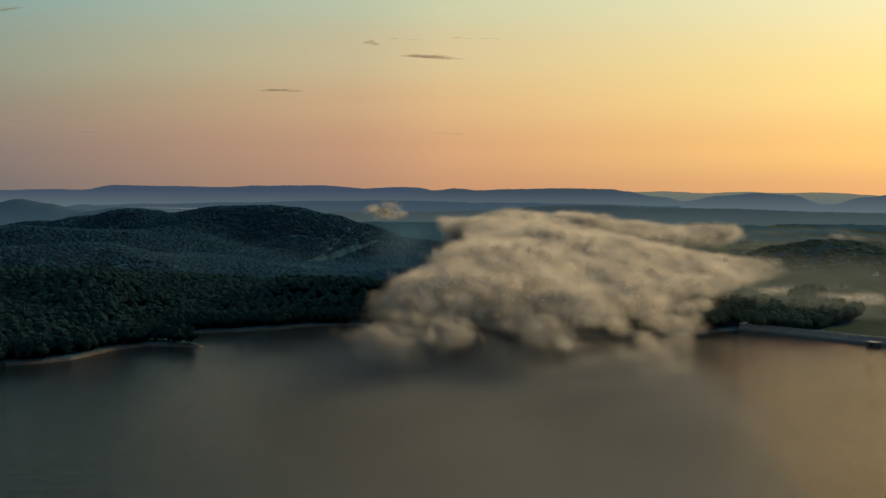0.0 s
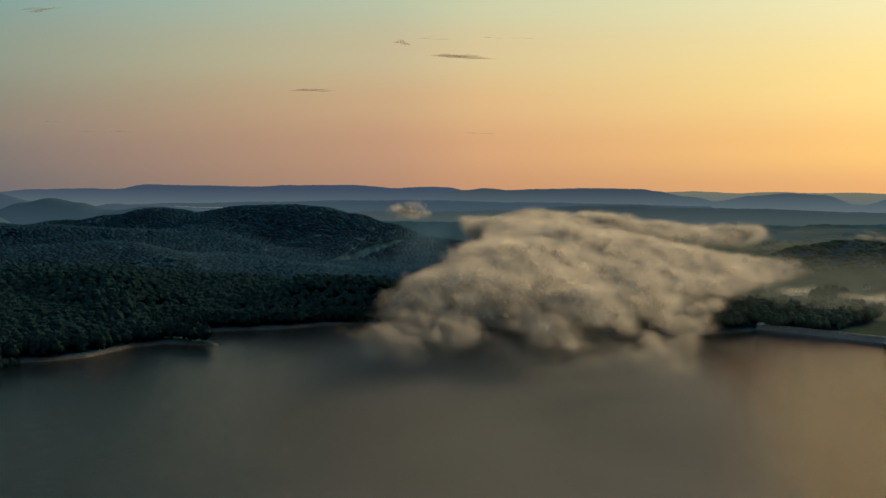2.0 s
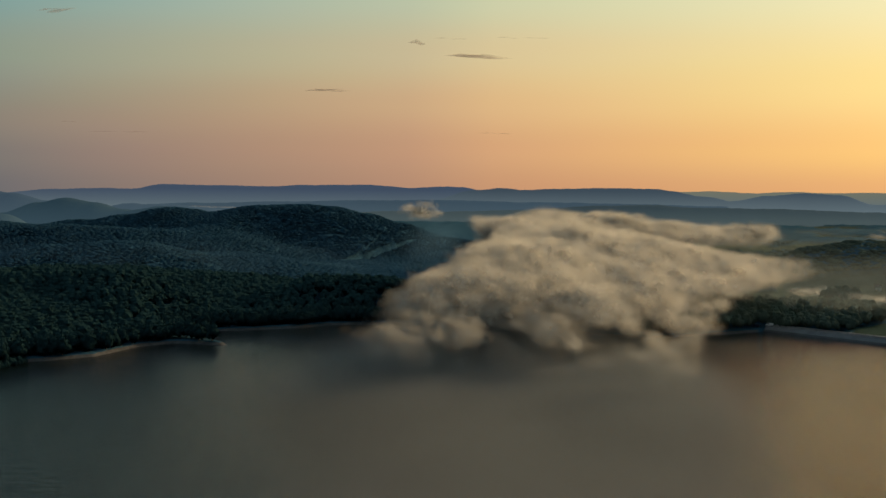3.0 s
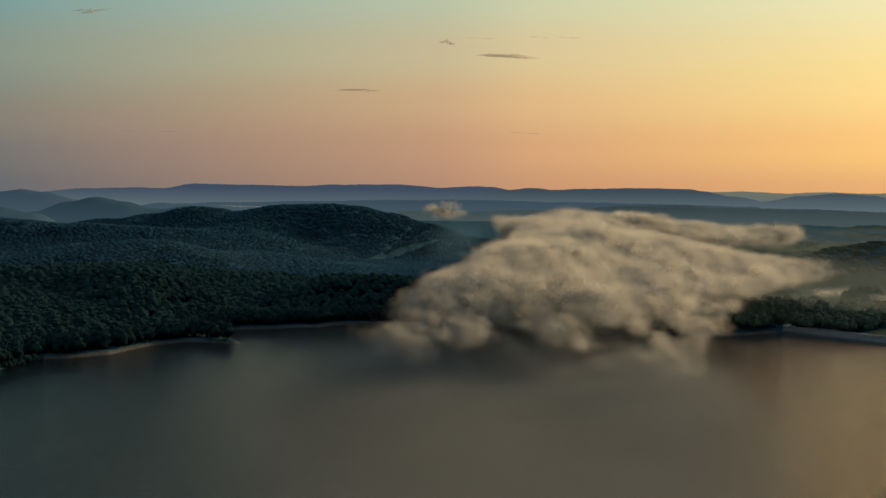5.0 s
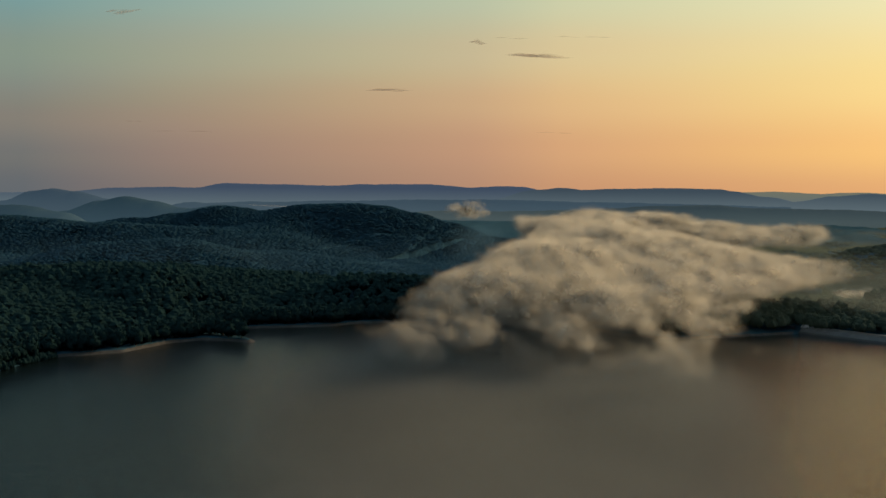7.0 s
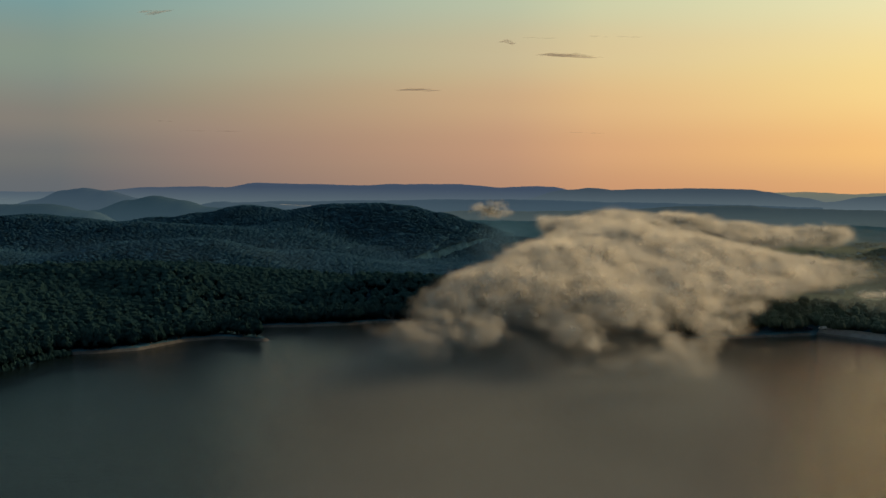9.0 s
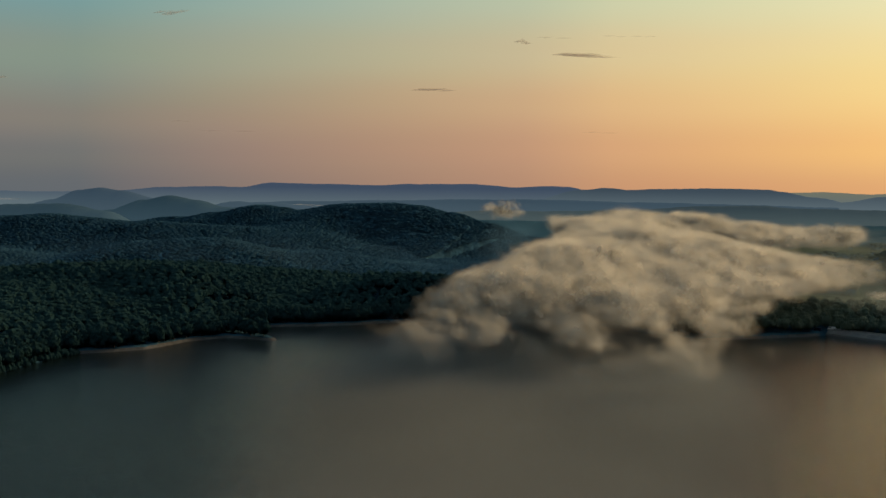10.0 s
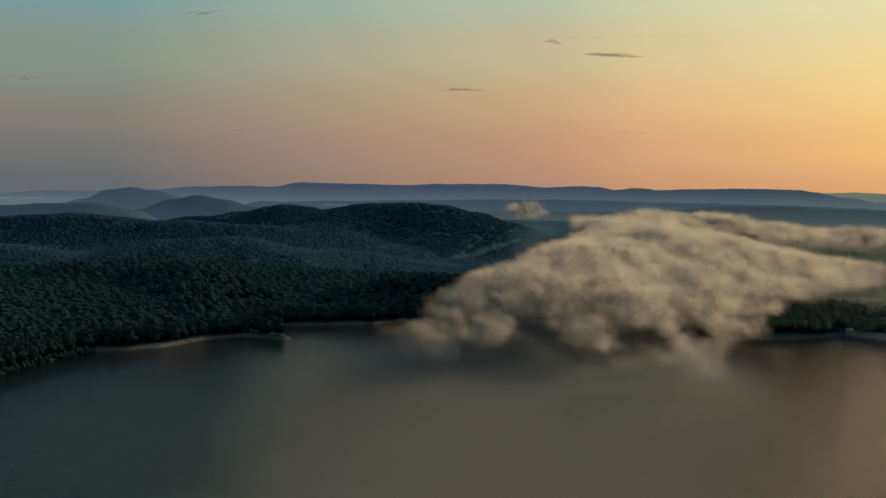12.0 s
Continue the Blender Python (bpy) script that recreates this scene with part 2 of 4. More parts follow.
# ---- the lie of the land ----
SHORE = [(-900, -900), (-560, 60), (-330, 330), (-252, 440), (-240, 514), (-236, 560), (-236, 610), (-229, 648), (-214, 660), (-201, 673), (-194, 700), (-189, 720), (-174, 737), (-158, 735),
         (-143, 729), (-141, 735), (-150, 750), (-176, 772), (-176, 796), (-158, 808), (-132, 819), (-109, 834), (-96, 850), (-79, 857), (-10, 866), (50, 850), (86, 806), (112, 789), (146, 806), (197, 838)]
DAM = [(202, 846), (270, 757), (400, 575), (520, 420), (640, 260), (900, -900)]
LAND = [(-6000, -900)] + SHORE + DAM + [(6000, -900), (6000, 6000), (-6000, 6000)]


def along(x, y, line):
    """Distance to a line of points, and the height along it where the points have one."""
    best, high = np.full(x.shape, 1e9), np.zeros(x.shape)
    for a, b in zip(line, line[1:]):
        dx, dy = b[0] - a[0], b[1] - a[1]
        k = np.clip(((x - a[0]) * dx + (y - a[1]) * dy) / (dx * dx + dy * dy), 0, 1)
        d = np.hypot(x - a[0] - k * dx, y - a[1] - k * dy)
        if len(a) > 2:
            ks = k * k * (3 - 2 * k)
            high = np.where(d < best, a[2] + (b[2] - a[2]) * ks, high)
        best = np.minimum(best, d)
    return best, high


def inside(x, y, ring):
    hit = np.zeros(x.shape, bool)
    for a, b in zip(ring, ring[1:] + ring[:1]):
        if a[1] == b[1]:
            continue
        cross = (a[1] > y) != (b[1] > y)
        hit ^= cross & (x < (b[0] - a[0]) * (y - a[1]) / (b[1] - a[1]) + a[0])
    return hit


RIDGES = [   # crest lines (x, y, height), width of the slope in front
    ([(-520, 900, 18), (-411, 985, 16), (-345, 1000, 21), (-300, 1000, 22), (-226, 990, 18), (-160, 960, 13), (-110, 940, 8)], 120),
    ([(-340, 850, 27), (-280, 840, 29), (-229, 817, 31), (-197, 790, 24), (-170, 762, 12), (-150, 740, 4)], 52),
    ([(-420, 620, 14), (-330, 690, 17), (-300, 860, 18)], 110),
    ([(-330, 560, 12), (-300, 640, 12)], 70),
    ([(-128, 885, 18), (-112, 890, 27), (-60, 895, 26), (-20, 905, 18)], 38),
    ([(-900, 1440, 42), (-724, 1450, 44), (-671, 1450, 48), (-626, 1450, 51), (-574, 1450, 48), (-516, 1450, 45), (-456, 1450, 43), (-416, 1450, 41), (-350, 1460, 38)], 150),
    ([(-620, 1230, 24), (-518, 1250, 14), (-430, 1250, 30), (-349, 1260, 35), (-270, 1300, 20)], 120),
    ([(-620, 1700, 38), (-520, 1660, 46), (-474, 1650, 54), (-412, 1650, 63), (-380, 1650, 61), (-362, 1650, 58), (-290, 1650, 68), (-232, 1650, 69), (-196, 1650, 66), (-150, 1650, 57), (-106, 1645, 46), (-60, 1630, 30), (-25, 1600, 12)], 150),
    ([(-330, 1560, 42), (-300, 1420, 26)], 90),
    ([(250, 1290, 12), (312, 1280, 24), (347, 1280, 35), (388, 1280, 41), (423, 1285, 40), (470, 1290, 30), (560, 1300, 30)], 110),
    ([(130, 850, 6), (190, 870, 12), (240, 905, 6)], 40),
]


def height(x, y):
    d, _ = along(x, y, SHORE + DAM)
    land = inside(x, y, LAND)
    far = np.hypot(x, y)
    total = np.zeros(x.shape)
    for line, width in RIDGES:
        dist, high = along(x, y, line)
        total += np.maximum(high * np.exp(-(dist / width) ** 2), 0) ** 5
    hills = total ** 0.2
    rise = np.clip((far - 900) / 3000, 0, 1) * 13
    roll = noise2(x, y, 160, 3) * np.clip(hills * 0.14, 0.8, 6) + noise2(x, y, 700, 5, 2) * np.clip((far - 1500) / 400, 0, 5)
    bank = 1.9 * np.clip(d / 3.0, 0, 1) ** 0.8 + np.clip((d - 4) / 90, 0, 1) * 2
    slope = np.clip(d / 55, 0, 1)
    slope = slope * slope * (3 - 2 * slope)
    up = np.maximum(bank, np.maximum(hills, rise) * slope + roll * slope)
    down = -np.clip(d / 20, 0, 1) * 8 - 0.15
    return np.where(land, up, down)


def woodedness(x, y):
    """1 where woods stand, 0 on meadows."""
    right = np.clip((x - 0.02 * y - 150) / 60, 0, 1)
    patches = noise2(x, y * 0.5, 120, 21, 3) > np.where(y > 1350, -0.12, 0.02)
    hill, high = along(x, y, RIDGES[9][0])
    knoll, _ = along(x, y, RIDGES[10][0])
    keep = (hill < 95) | (knoll < 62)
    return np.where(right > 0.5, np.where(keep, 1.0, np.where(patches, 1.0, 0.0)), 1.0)


def make_ground():
    fine = np.arange(-40, 32, 0.15)
    angles = np.radians(np.concatenate([fine, np.arange(32, 320, 4)]))
    radii = np.concatenate([np.arange(300, 500, 5), np.arange(500, 900, 3.0), np.arange(900, 1000, 5), np.arange(1000, 1800, 5), 1800 * 1.012 ** np.arange(0, 90)])
    radii = radii[radii < 4800]
    a, r = np.meshgrid(angles, radii)
    x, y = r * np.sin(a), r * np.cos(a)
    z = height(x, y)
    behind = np.abs(((np.degrees(a) + 180) % 360) - 180) > 60
    ring = np.clip((r - 1100) / 500, 0, 1)
    z = np.where(behind, np.where(r < 1100, -6.0, -6 + 70 * ring), z)
    canopy = np.clip((r - 1120) / 40, 0, 1) * woodedness(x, y) * ~behind
    z = z + canopy * (5.5 + noise2(x, y, 10, 31, 2) * 2.2)
    n, k = x.shape
    i = np.arange(n * k).reshape(n, k)
    j = np.roll(i, -1, axis=1)
    f = np.stack([i[:-1], j[:-1], j[1:], i[1:]], -1).reshape(-1, 4)
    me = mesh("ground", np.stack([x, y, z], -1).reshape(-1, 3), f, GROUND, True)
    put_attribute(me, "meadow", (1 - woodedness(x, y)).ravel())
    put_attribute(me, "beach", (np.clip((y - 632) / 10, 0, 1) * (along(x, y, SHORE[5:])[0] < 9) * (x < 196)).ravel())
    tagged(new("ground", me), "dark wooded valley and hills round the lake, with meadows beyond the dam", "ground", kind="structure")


make_ground()


def make_water():
    bm = bmesh.new()
    bmesh.ops.create_grid(bm, x_segments=8, y_segments=8, size=1800)
    bmesh.ops.translate(bm, vec=(0, -500, 0), verts=bm.verts)
    me = bpy.data.meshes.new("water")
    bm.to_mesh(me)
    bm.free()
    me.materials.append(WATER)
    tagged(new("water", me), "calm rippled reservoir water mirroring the dawn sky", "water", kind="structure")


make_water()


# ---- ridges at the edge of sight ----
def make_far_ridge(name, crest, base, mat, depth, label, seed):
    """A long ridge with a rounded crest, seen miles off."""
    xs = np.arange(crest[0][0], crest[-1][0] + 1, 5.0)
    px, pz = np.array([c[0] for c in crest]), np.array([c[2] for c in crest])
    py = np.interp(xs, px, [c[1] for c in crest])
    k = np.clip(np.searchsorted(px, xs, side="right") - 1, 0, len(px) - 2)
    u = (xs - px[k]) / (px[k + 1] - px[k])
    u = u * u * (3 - 2 * u)
    top = pz[k] * (1 - u) + pz[k + 1] * u + noise2(xs, xs * 0, 60, seed, 4) * 1.4 + noise2(xs, xs * 0, 11, seed + 7, 1) * 0.6
    rows = np.linspace(-1, 1, 25)
    v, grid = [], np.arange(len(xs) * len(rows)).reshape(len(rows), len(xs))
    for s in rows:
        yy = py + s * depth
        zz = base + (top - base) * (np.cos(s * math.pi) * 0.5 + 0.5) + noise2(xs, yy, 90, seed + 1, 3) * 2.5 * (1 - s * s) * np.clip(abs(s) * 3, 0, 1)
        v.append(np.stack([xs, yy, zz], -1))
    f = np.stack([grid[:-1, :-1], grid[:-1, 1:], grid[1:, 1:], grid[1:, :-1]], -1).reshape(-1, 4)
    return tagged(new(name, mesh(name, np.concatenate(v), f, mat, True)), label, "distant hills", kind="structure")


FAR_BLUE = make_haze_glow_material("blue_distance", (0.03, 0.04, 0.05, 1), srgb(60, 72, 90), 1.0)
FAR_GREY = make_haze_glow_material("grey_distance", (0.03, 0.04, 0.05, 1), srgb(58, 70, 80), 1.0)
FAR_PALE = make_haze_glow_material("pale_distance", (0.03, 0.04, 0.04, 1), srgb(108, 110, 96), 1.0)
FAR_NEAR = make_haze_glow_material("wooded_distance", (0.03, 0.04, 0.04, 1), srgb(46, 58, 64), 1.0, srgb(66, 78, 80), (25.0, 60.0))
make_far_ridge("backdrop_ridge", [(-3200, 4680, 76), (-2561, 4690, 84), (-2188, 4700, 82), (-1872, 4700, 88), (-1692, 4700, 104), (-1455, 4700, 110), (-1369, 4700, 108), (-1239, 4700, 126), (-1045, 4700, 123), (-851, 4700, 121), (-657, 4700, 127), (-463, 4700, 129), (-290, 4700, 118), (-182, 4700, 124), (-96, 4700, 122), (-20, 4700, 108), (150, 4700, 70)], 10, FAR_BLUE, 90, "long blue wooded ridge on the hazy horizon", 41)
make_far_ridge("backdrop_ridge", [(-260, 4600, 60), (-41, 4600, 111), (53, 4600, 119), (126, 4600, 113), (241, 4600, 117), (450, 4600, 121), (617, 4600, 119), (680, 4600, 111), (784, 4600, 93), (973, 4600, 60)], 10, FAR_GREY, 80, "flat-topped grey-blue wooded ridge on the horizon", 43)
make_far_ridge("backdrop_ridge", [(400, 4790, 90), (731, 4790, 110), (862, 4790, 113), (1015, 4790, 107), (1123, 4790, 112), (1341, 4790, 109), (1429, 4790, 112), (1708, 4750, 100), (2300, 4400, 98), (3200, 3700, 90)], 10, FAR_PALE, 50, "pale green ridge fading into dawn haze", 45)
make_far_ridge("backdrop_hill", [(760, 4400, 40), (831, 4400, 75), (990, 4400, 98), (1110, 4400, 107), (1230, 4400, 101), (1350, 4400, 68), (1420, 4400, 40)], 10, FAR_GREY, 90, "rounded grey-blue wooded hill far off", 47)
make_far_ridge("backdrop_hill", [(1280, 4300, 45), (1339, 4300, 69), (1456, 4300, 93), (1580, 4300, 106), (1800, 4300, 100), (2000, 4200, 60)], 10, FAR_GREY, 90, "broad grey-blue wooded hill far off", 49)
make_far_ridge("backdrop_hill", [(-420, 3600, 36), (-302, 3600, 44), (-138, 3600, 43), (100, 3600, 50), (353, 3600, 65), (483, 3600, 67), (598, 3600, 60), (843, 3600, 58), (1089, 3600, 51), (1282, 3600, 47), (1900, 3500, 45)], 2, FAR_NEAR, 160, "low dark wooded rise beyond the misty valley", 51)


# nearer hills: their teal and dusky glow is painted-in haze as well
FAR_TEAL = make_haze_glow_material("teal_distance", (0.03, 0.05, 0.055, 1), srgb(32, 48, 58), 1.0, srgb(52, 70, 80), (20.0, 75.0))
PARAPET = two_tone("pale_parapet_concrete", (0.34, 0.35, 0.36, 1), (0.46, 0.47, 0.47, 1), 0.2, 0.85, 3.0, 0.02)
FAR_DUSK = make_haze_glow_material("dusky_distance", (0.03, 0.045, 0.055, 1), srgb(48, 63, 76), 1.0, srgb(66, 82, 92), (30.0, 90.0))
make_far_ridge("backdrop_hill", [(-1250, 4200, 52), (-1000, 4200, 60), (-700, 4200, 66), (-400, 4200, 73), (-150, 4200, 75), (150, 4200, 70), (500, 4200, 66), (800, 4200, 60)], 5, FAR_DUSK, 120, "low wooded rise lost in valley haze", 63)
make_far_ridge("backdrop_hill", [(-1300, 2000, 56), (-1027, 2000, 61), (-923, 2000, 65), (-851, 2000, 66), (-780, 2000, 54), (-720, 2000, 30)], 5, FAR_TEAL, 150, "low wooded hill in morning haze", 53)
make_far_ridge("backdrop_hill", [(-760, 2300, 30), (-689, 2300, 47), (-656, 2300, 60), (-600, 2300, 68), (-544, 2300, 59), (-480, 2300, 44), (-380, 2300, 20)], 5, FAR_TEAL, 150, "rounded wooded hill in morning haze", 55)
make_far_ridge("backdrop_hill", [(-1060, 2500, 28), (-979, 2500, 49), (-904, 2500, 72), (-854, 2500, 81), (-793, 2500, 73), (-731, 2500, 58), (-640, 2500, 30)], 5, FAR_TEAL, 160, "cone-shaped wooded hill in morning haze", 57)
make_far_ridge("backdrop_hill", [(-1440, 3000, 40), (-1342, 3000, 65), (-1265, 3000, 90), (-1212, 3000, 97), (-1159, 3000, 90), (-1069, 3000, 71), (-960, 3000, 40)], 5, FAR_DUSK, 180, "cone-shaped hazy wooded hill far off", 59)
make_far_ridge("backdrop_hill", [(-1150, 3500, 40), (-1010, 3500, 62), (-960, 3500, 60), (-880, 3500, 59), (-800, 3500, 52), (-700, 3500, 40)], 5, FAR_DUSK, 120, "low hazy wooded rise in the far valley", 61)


# ---- trees ----
def ico(level):
    bm = bmesh.new()
    bmesh.ops.create_icosphere(bm, subdivisions=level, radius=1)
    v = np.array([p.co for p in bm.verts])
    f = np.array([[p.index for p in q.verts] for q in bm.faces])
    bm.free()
    return v, f


def crown_shape(seed, leaves, limbs=5):
    """An uneven crown: a few lobes, each a loose shell of leaf clumps round a dark core."""
    r = np.random.default_rng(seed)
    v0, f0 = ico(1)
    lobes = [(0, 0, 0.62, 0.72)] + [(0.42 * math.cos(a), 0.42 * math.sin(a), r.uniform(0.3, 0.75), r.uniform(0.42, 0.58)) for a in np.arange(limbs) * (6.283 / limbs) + r.uniform(0, 1)] + [(0.05, 0.05, 1.0, 0.5)]
    vs, fs, base = [], [], 0
    for x, y, z, s in lobes:
        v = v0 * s * 0.9 * (1 + r.uniform(-0.22, 0.18, (len(v0), 1))) + (x, y, z)
        vs.append(v)
        fs.append(f0 + base)
        base += len(v)
    for _ in range(leaves):
        x, y, z, s = lobes[r.integers(len(lobes))]
        d = r.normal(size=3)
        d[2] = abs(d[2]) - 0.35
        d /= np.linalg.norm(d)
        c = np.array((x, y, z)) + d * s * r.uniform(0.85, 1.12)
        t1 = np.cross(d, r.normal(size=3))
        t1 /= np.linalg.norm(t1)
        t2 = np.cross(d, t1)
        w = r.uniform(0.07, 0.16)
        q = np.array([c - t1 * w, c + t2 * w * 0.8 + d * w * 0.2, c + t1 * w, c - t2 * w * 0.8 - d * w * 0.15])
        vs.append(q)
        fs.append(np.array([[0, 1, 2], [0, 2, 3]]) + base)
        base += 4
    return np.concatenate(vs), np.concatenate(fs)


def scatter(name, places, shapes, mat, label, category, width, tall, sink=0.15, smooth=False):
    """Many crowns on the slopes as one sheet of woodland."""
    vs, fs, base = [], [], 0
    pick = rng.integers(len(shapes), size=len(places))
    for k, (v, f) in enumerate(shapes):
        p = places[pick == k]
        if not len(p):
            continue
        n = len(p)
        turn = rng.uniform(0, 6.28, n)
        w = rng.uniform(*width, n)
        h = w * rng.uniform(*tall, n)
        c, s = np.cos(turn)[:, None], np.sin(turn)[:, None]
        x = (v[:, 0] * c - v[:, 1] * s) * w[:, None] + p[:, :1]
        y = (v[:, 0] * s + v[:, 1] * c) * w[:, None] + p[:, 1:2]
        z = v[:, 2] * h[:, None] + p[:, 2:3] - sink * h[:, None]
        vs.append(np.stack([x, y, z], -1).reshape(-1, 3))
        fs.append((f[None] + (np.arange(n) * len(v))[:, None, None]).reshape(-1, 3) + base)
        base += n * len(v)
    me = mesh(name, np.concatenate(vs), np.concatenate(fs), mat, smooth)
    return tagged(new(name, me), label, category, kind="stuff")


def stand(x0, x1, y0, y1, step, jitter=0.8):
    x, y = np.meshgrid(np.arange(x0, x1, step), np.arange(y0, y1, step))
    x, y = (x + rng.uniform(-jitter, jitter, x.shape) * step / 2).ravel(), (y + rng.uniform(-jitter, jitter, y.shape) * step / 2).ravel()
    a = np.degrees(np.arctan2(x, y))
    ok = (a > -33) & (a < 24) & inside(x, y, LAND)
    x, y = x[ok], y[ok]
    d, _ = along(x, y, SHORE + DAM)
    z = height(x, y)
    ok = (d > np.where(y < 632, 0.8, 3.2)) & (woodedness(x, y) > 0.5)
    return np.stack([x, y, z, d], -1)[ok]


near = stand(-500, 60, 440, 1060, 6.1)
order = np.argsort(near[:, 3])
edge = near[order[:280]]
rest = near[order[280:]]
NEARSHAPES = [crown_shape(s, 44, 4) for s in (1, 2, 3, 4)]
scatter("forest", rest[:, :3] + (0, 0, 4.0), NEARSHAPES, LEAF, "dense dark broadleaf forest on the slopes above the lake", "forest", (4.4, 6.6), (0.75, 1.0))

v1, f1 = ico(1)
FARSHAPES = []
for s in range(4):
    r = np.random.default_rng(60 + s)
    FARSHAPES.append((v1 * (1 + r.uniform(-0.25, 0.25, (len(v1), 1))) + (0, 0, 0.5), f1))
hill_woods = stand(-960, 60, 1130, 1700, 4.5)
scatter("forest", hill_woods[:, :3] + (0, 0, 6.0), FARSHAPES, HAZED_LEAF, "continuous dark forest covering the hill behind the lake", "forest", (2.1, 3.5), (0.3, 0.48), sink=0.25, smooth=True)
right_woods = stand(60, 420, 790, 1080, 7.0)
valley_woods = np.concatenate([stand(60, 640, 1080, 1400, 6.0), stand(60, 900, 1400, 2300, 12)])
scatter("forest", valley_woods[:, :3] + (0, 0, 4.8), FARSHAPES, HAZED_VALLEYLEAF, "hazy woods on the valley slopes beyond the dam", "forest", (3.0, 5.0), (0.34, 0.55), smooth=True)
scatter("forest", right_woods[:, :3] + (0, 0, 3.5), NEARSHAPES[:2], HAZED_VALLEYLEAF, "dark woods and hedgerows in the valley beyond the dam", "forest", (3.8, 6.4), (0.9, 1.3))


brush = np.array([(a[0] + (b[0] - a[0]) * k + rng.uniform(-1.5, 1.0), a[1] + (b[1] - a[1]) * k + rng.uniform(-2, 2), 0.2) for a, b in zip(SHORE[2:7], SHORE[3:8]) for k in np.arange(0, 1, 0.03)])
scatter("shrubs", brush - (1.0, 0, 0), NEARSHAPES, LEAF, "dark bushes hanging over the water's edge", "shrubs", (1.6, 3.0), (0.9, 1.4))


def make_tree():
    tree = new("tree")
    bm = bmesh.new()
    bmesh.ops.create_cone(bm, cap_ends=True, segments=8, radius1=0.32, radius2=0.12, depth=9.0, matrix=pose(0, 0, 4.2))
    for a in range(5):
        bmesh.ops.create_cone(bm, cap_ends=True, segments=5, radius1=0.11, radius2=0.03, depth=4.0, matrix=pose(0, 0, 5.0 + a * 0.7) @ pose(0, 0, 0, 0, 48, a * 74) @ pose(0, 0, 1.8))
    part("trunk", bm, BARK, tree)
    v, f = crown_shape(90, 260)
    me = mesh("crown", v * (5.2, 5.2, 6.4) + (0, 0, 1.6), f, LEAF)
    c = new("crown", me)
    c.parent = tree
    return tagged(tree, "dark broadleaf tree at the edge of the lakeside forest", "tree", "trees along the shore")


first_tree = make_tree()
first_tree.matrix_basis = pose(edge[0][0], edge[0][1], edge[0][2] - 0.2)
for x, y, z, d in edge[1:]:
    s = rng.uniform(0.8, 1.2)
    copy_thing(first_tree, pose(x, y, z - 0.2, 0, 0, rng.uniform(0, 360)))


# ---- the dam and what stands by it ----
def box(bm, size, at):
    bmesh.ops.create_cube(bm, size=1, matrix=at @ Matrix.Diagonal((*size, 1)))


def prism(bm, outline, length, at):
    """An outline in the cross-section (across, up), run along y for that length."""
    a = [bm.verts.new(at @ Vector((u, 0, w))) for u, w in outline]
    b = [bm.verts.new(at @ Vector((u, length, w))) for u, w in outline]
    bm.faces.new(a), bm.faces.new(b[::-1])
    for i in range(len(a)):
        bm.faces.new((a[i], b[i], b[(i + 1) % len(a)], a[(i + 1) % len(a)]))
    bmesh.ops.recalc_face_normals(bm, faces=bm.faces)


def make_dam():
    """Sections of an embankment dam: stone facing, crest road, parapets; x runs towards the valley."""
    dam = new("dam")
    for a, b in zip(DAM[:4], DAM[1:5]):
        run = math.hypot(b[0] - a[0], b[1] - a[1])
        at = pose(a[0], a[1], 0, 0, 0, math.degrees(math.atan2(-(b[0] - a[0]), b[1] - a[1])))
        at = at @ pose(0, 0, 0)
        side = -1 if (at.to_3x3() @ Vector((1, 0, 0))).x < 0 else 1
        put = lambda outline: [(u * side, w) for u, w in outline]
        bm = bmesh.new()
        prism(bm, put([(-9, -5), (-0.2, 1.1), (1.5, 1.1), (1.5, -5)]), run, at)
        part("stone_facing", bm, WETSTONE, dam, "dark wet stone facing at the waterline")
        bm = bmesh.new()
        prism(bm, put([(-0.1, 1.0), (1.6, 3.5), (2.2, 3.5), (2.2, 1.0)]), run, at)
        part("concrete_slope", bm, CONCRETE, dam, "grey concrete upper slope")
        bm = bmesh.new()
        prism(bm, put([(1.9, 3.3), (1.9, 3.6), (9.0, 3.6), (9.0, 3.3)]), run, at)
        part("crest_road", bm, ASPHALT, dam, "narrow asphalt road on the crest")
        bm = bmesh.new()
        prism(bm, put([(1.7, 3.45), (1.7, 4.5), (1.6, 4.5), (1.6, 4.7), (2.15, 4.7), (2.15, 4.5), (2.05, 4.5), (2.05, 3.45)]), run, at)
        part("parapet", bm, PARAPET, dam, "pale concrete parapet wall with a coping")
        bm = bmesh.new()
        prism(bm, put([(8.6, 3.5), (8.6, 4.3), (8.9, 4.3), (8.9, 3.5)]), run, at)
        part("parapet", bm, PARAPET, dam)
        bm = bmesh.new()
        prism(bm, put([(9.0, 3.55), (24, -2), (9.0, -2)]), run, at)
        part("grass_slope", bm, GROUND, dam)
        for k in range(int(run / 12)):
            bm = bmesh.new()
            box(bm, (0.35, 0.5, 3.7), at @ pose(1.42 * side, 6 + k * 12, 2.85))
            part("buttress", bm, CONCRETE, dam)
    tagged(dam, "long low dam with stone facing, crest road and pale parapet", "dam")


make_dam()


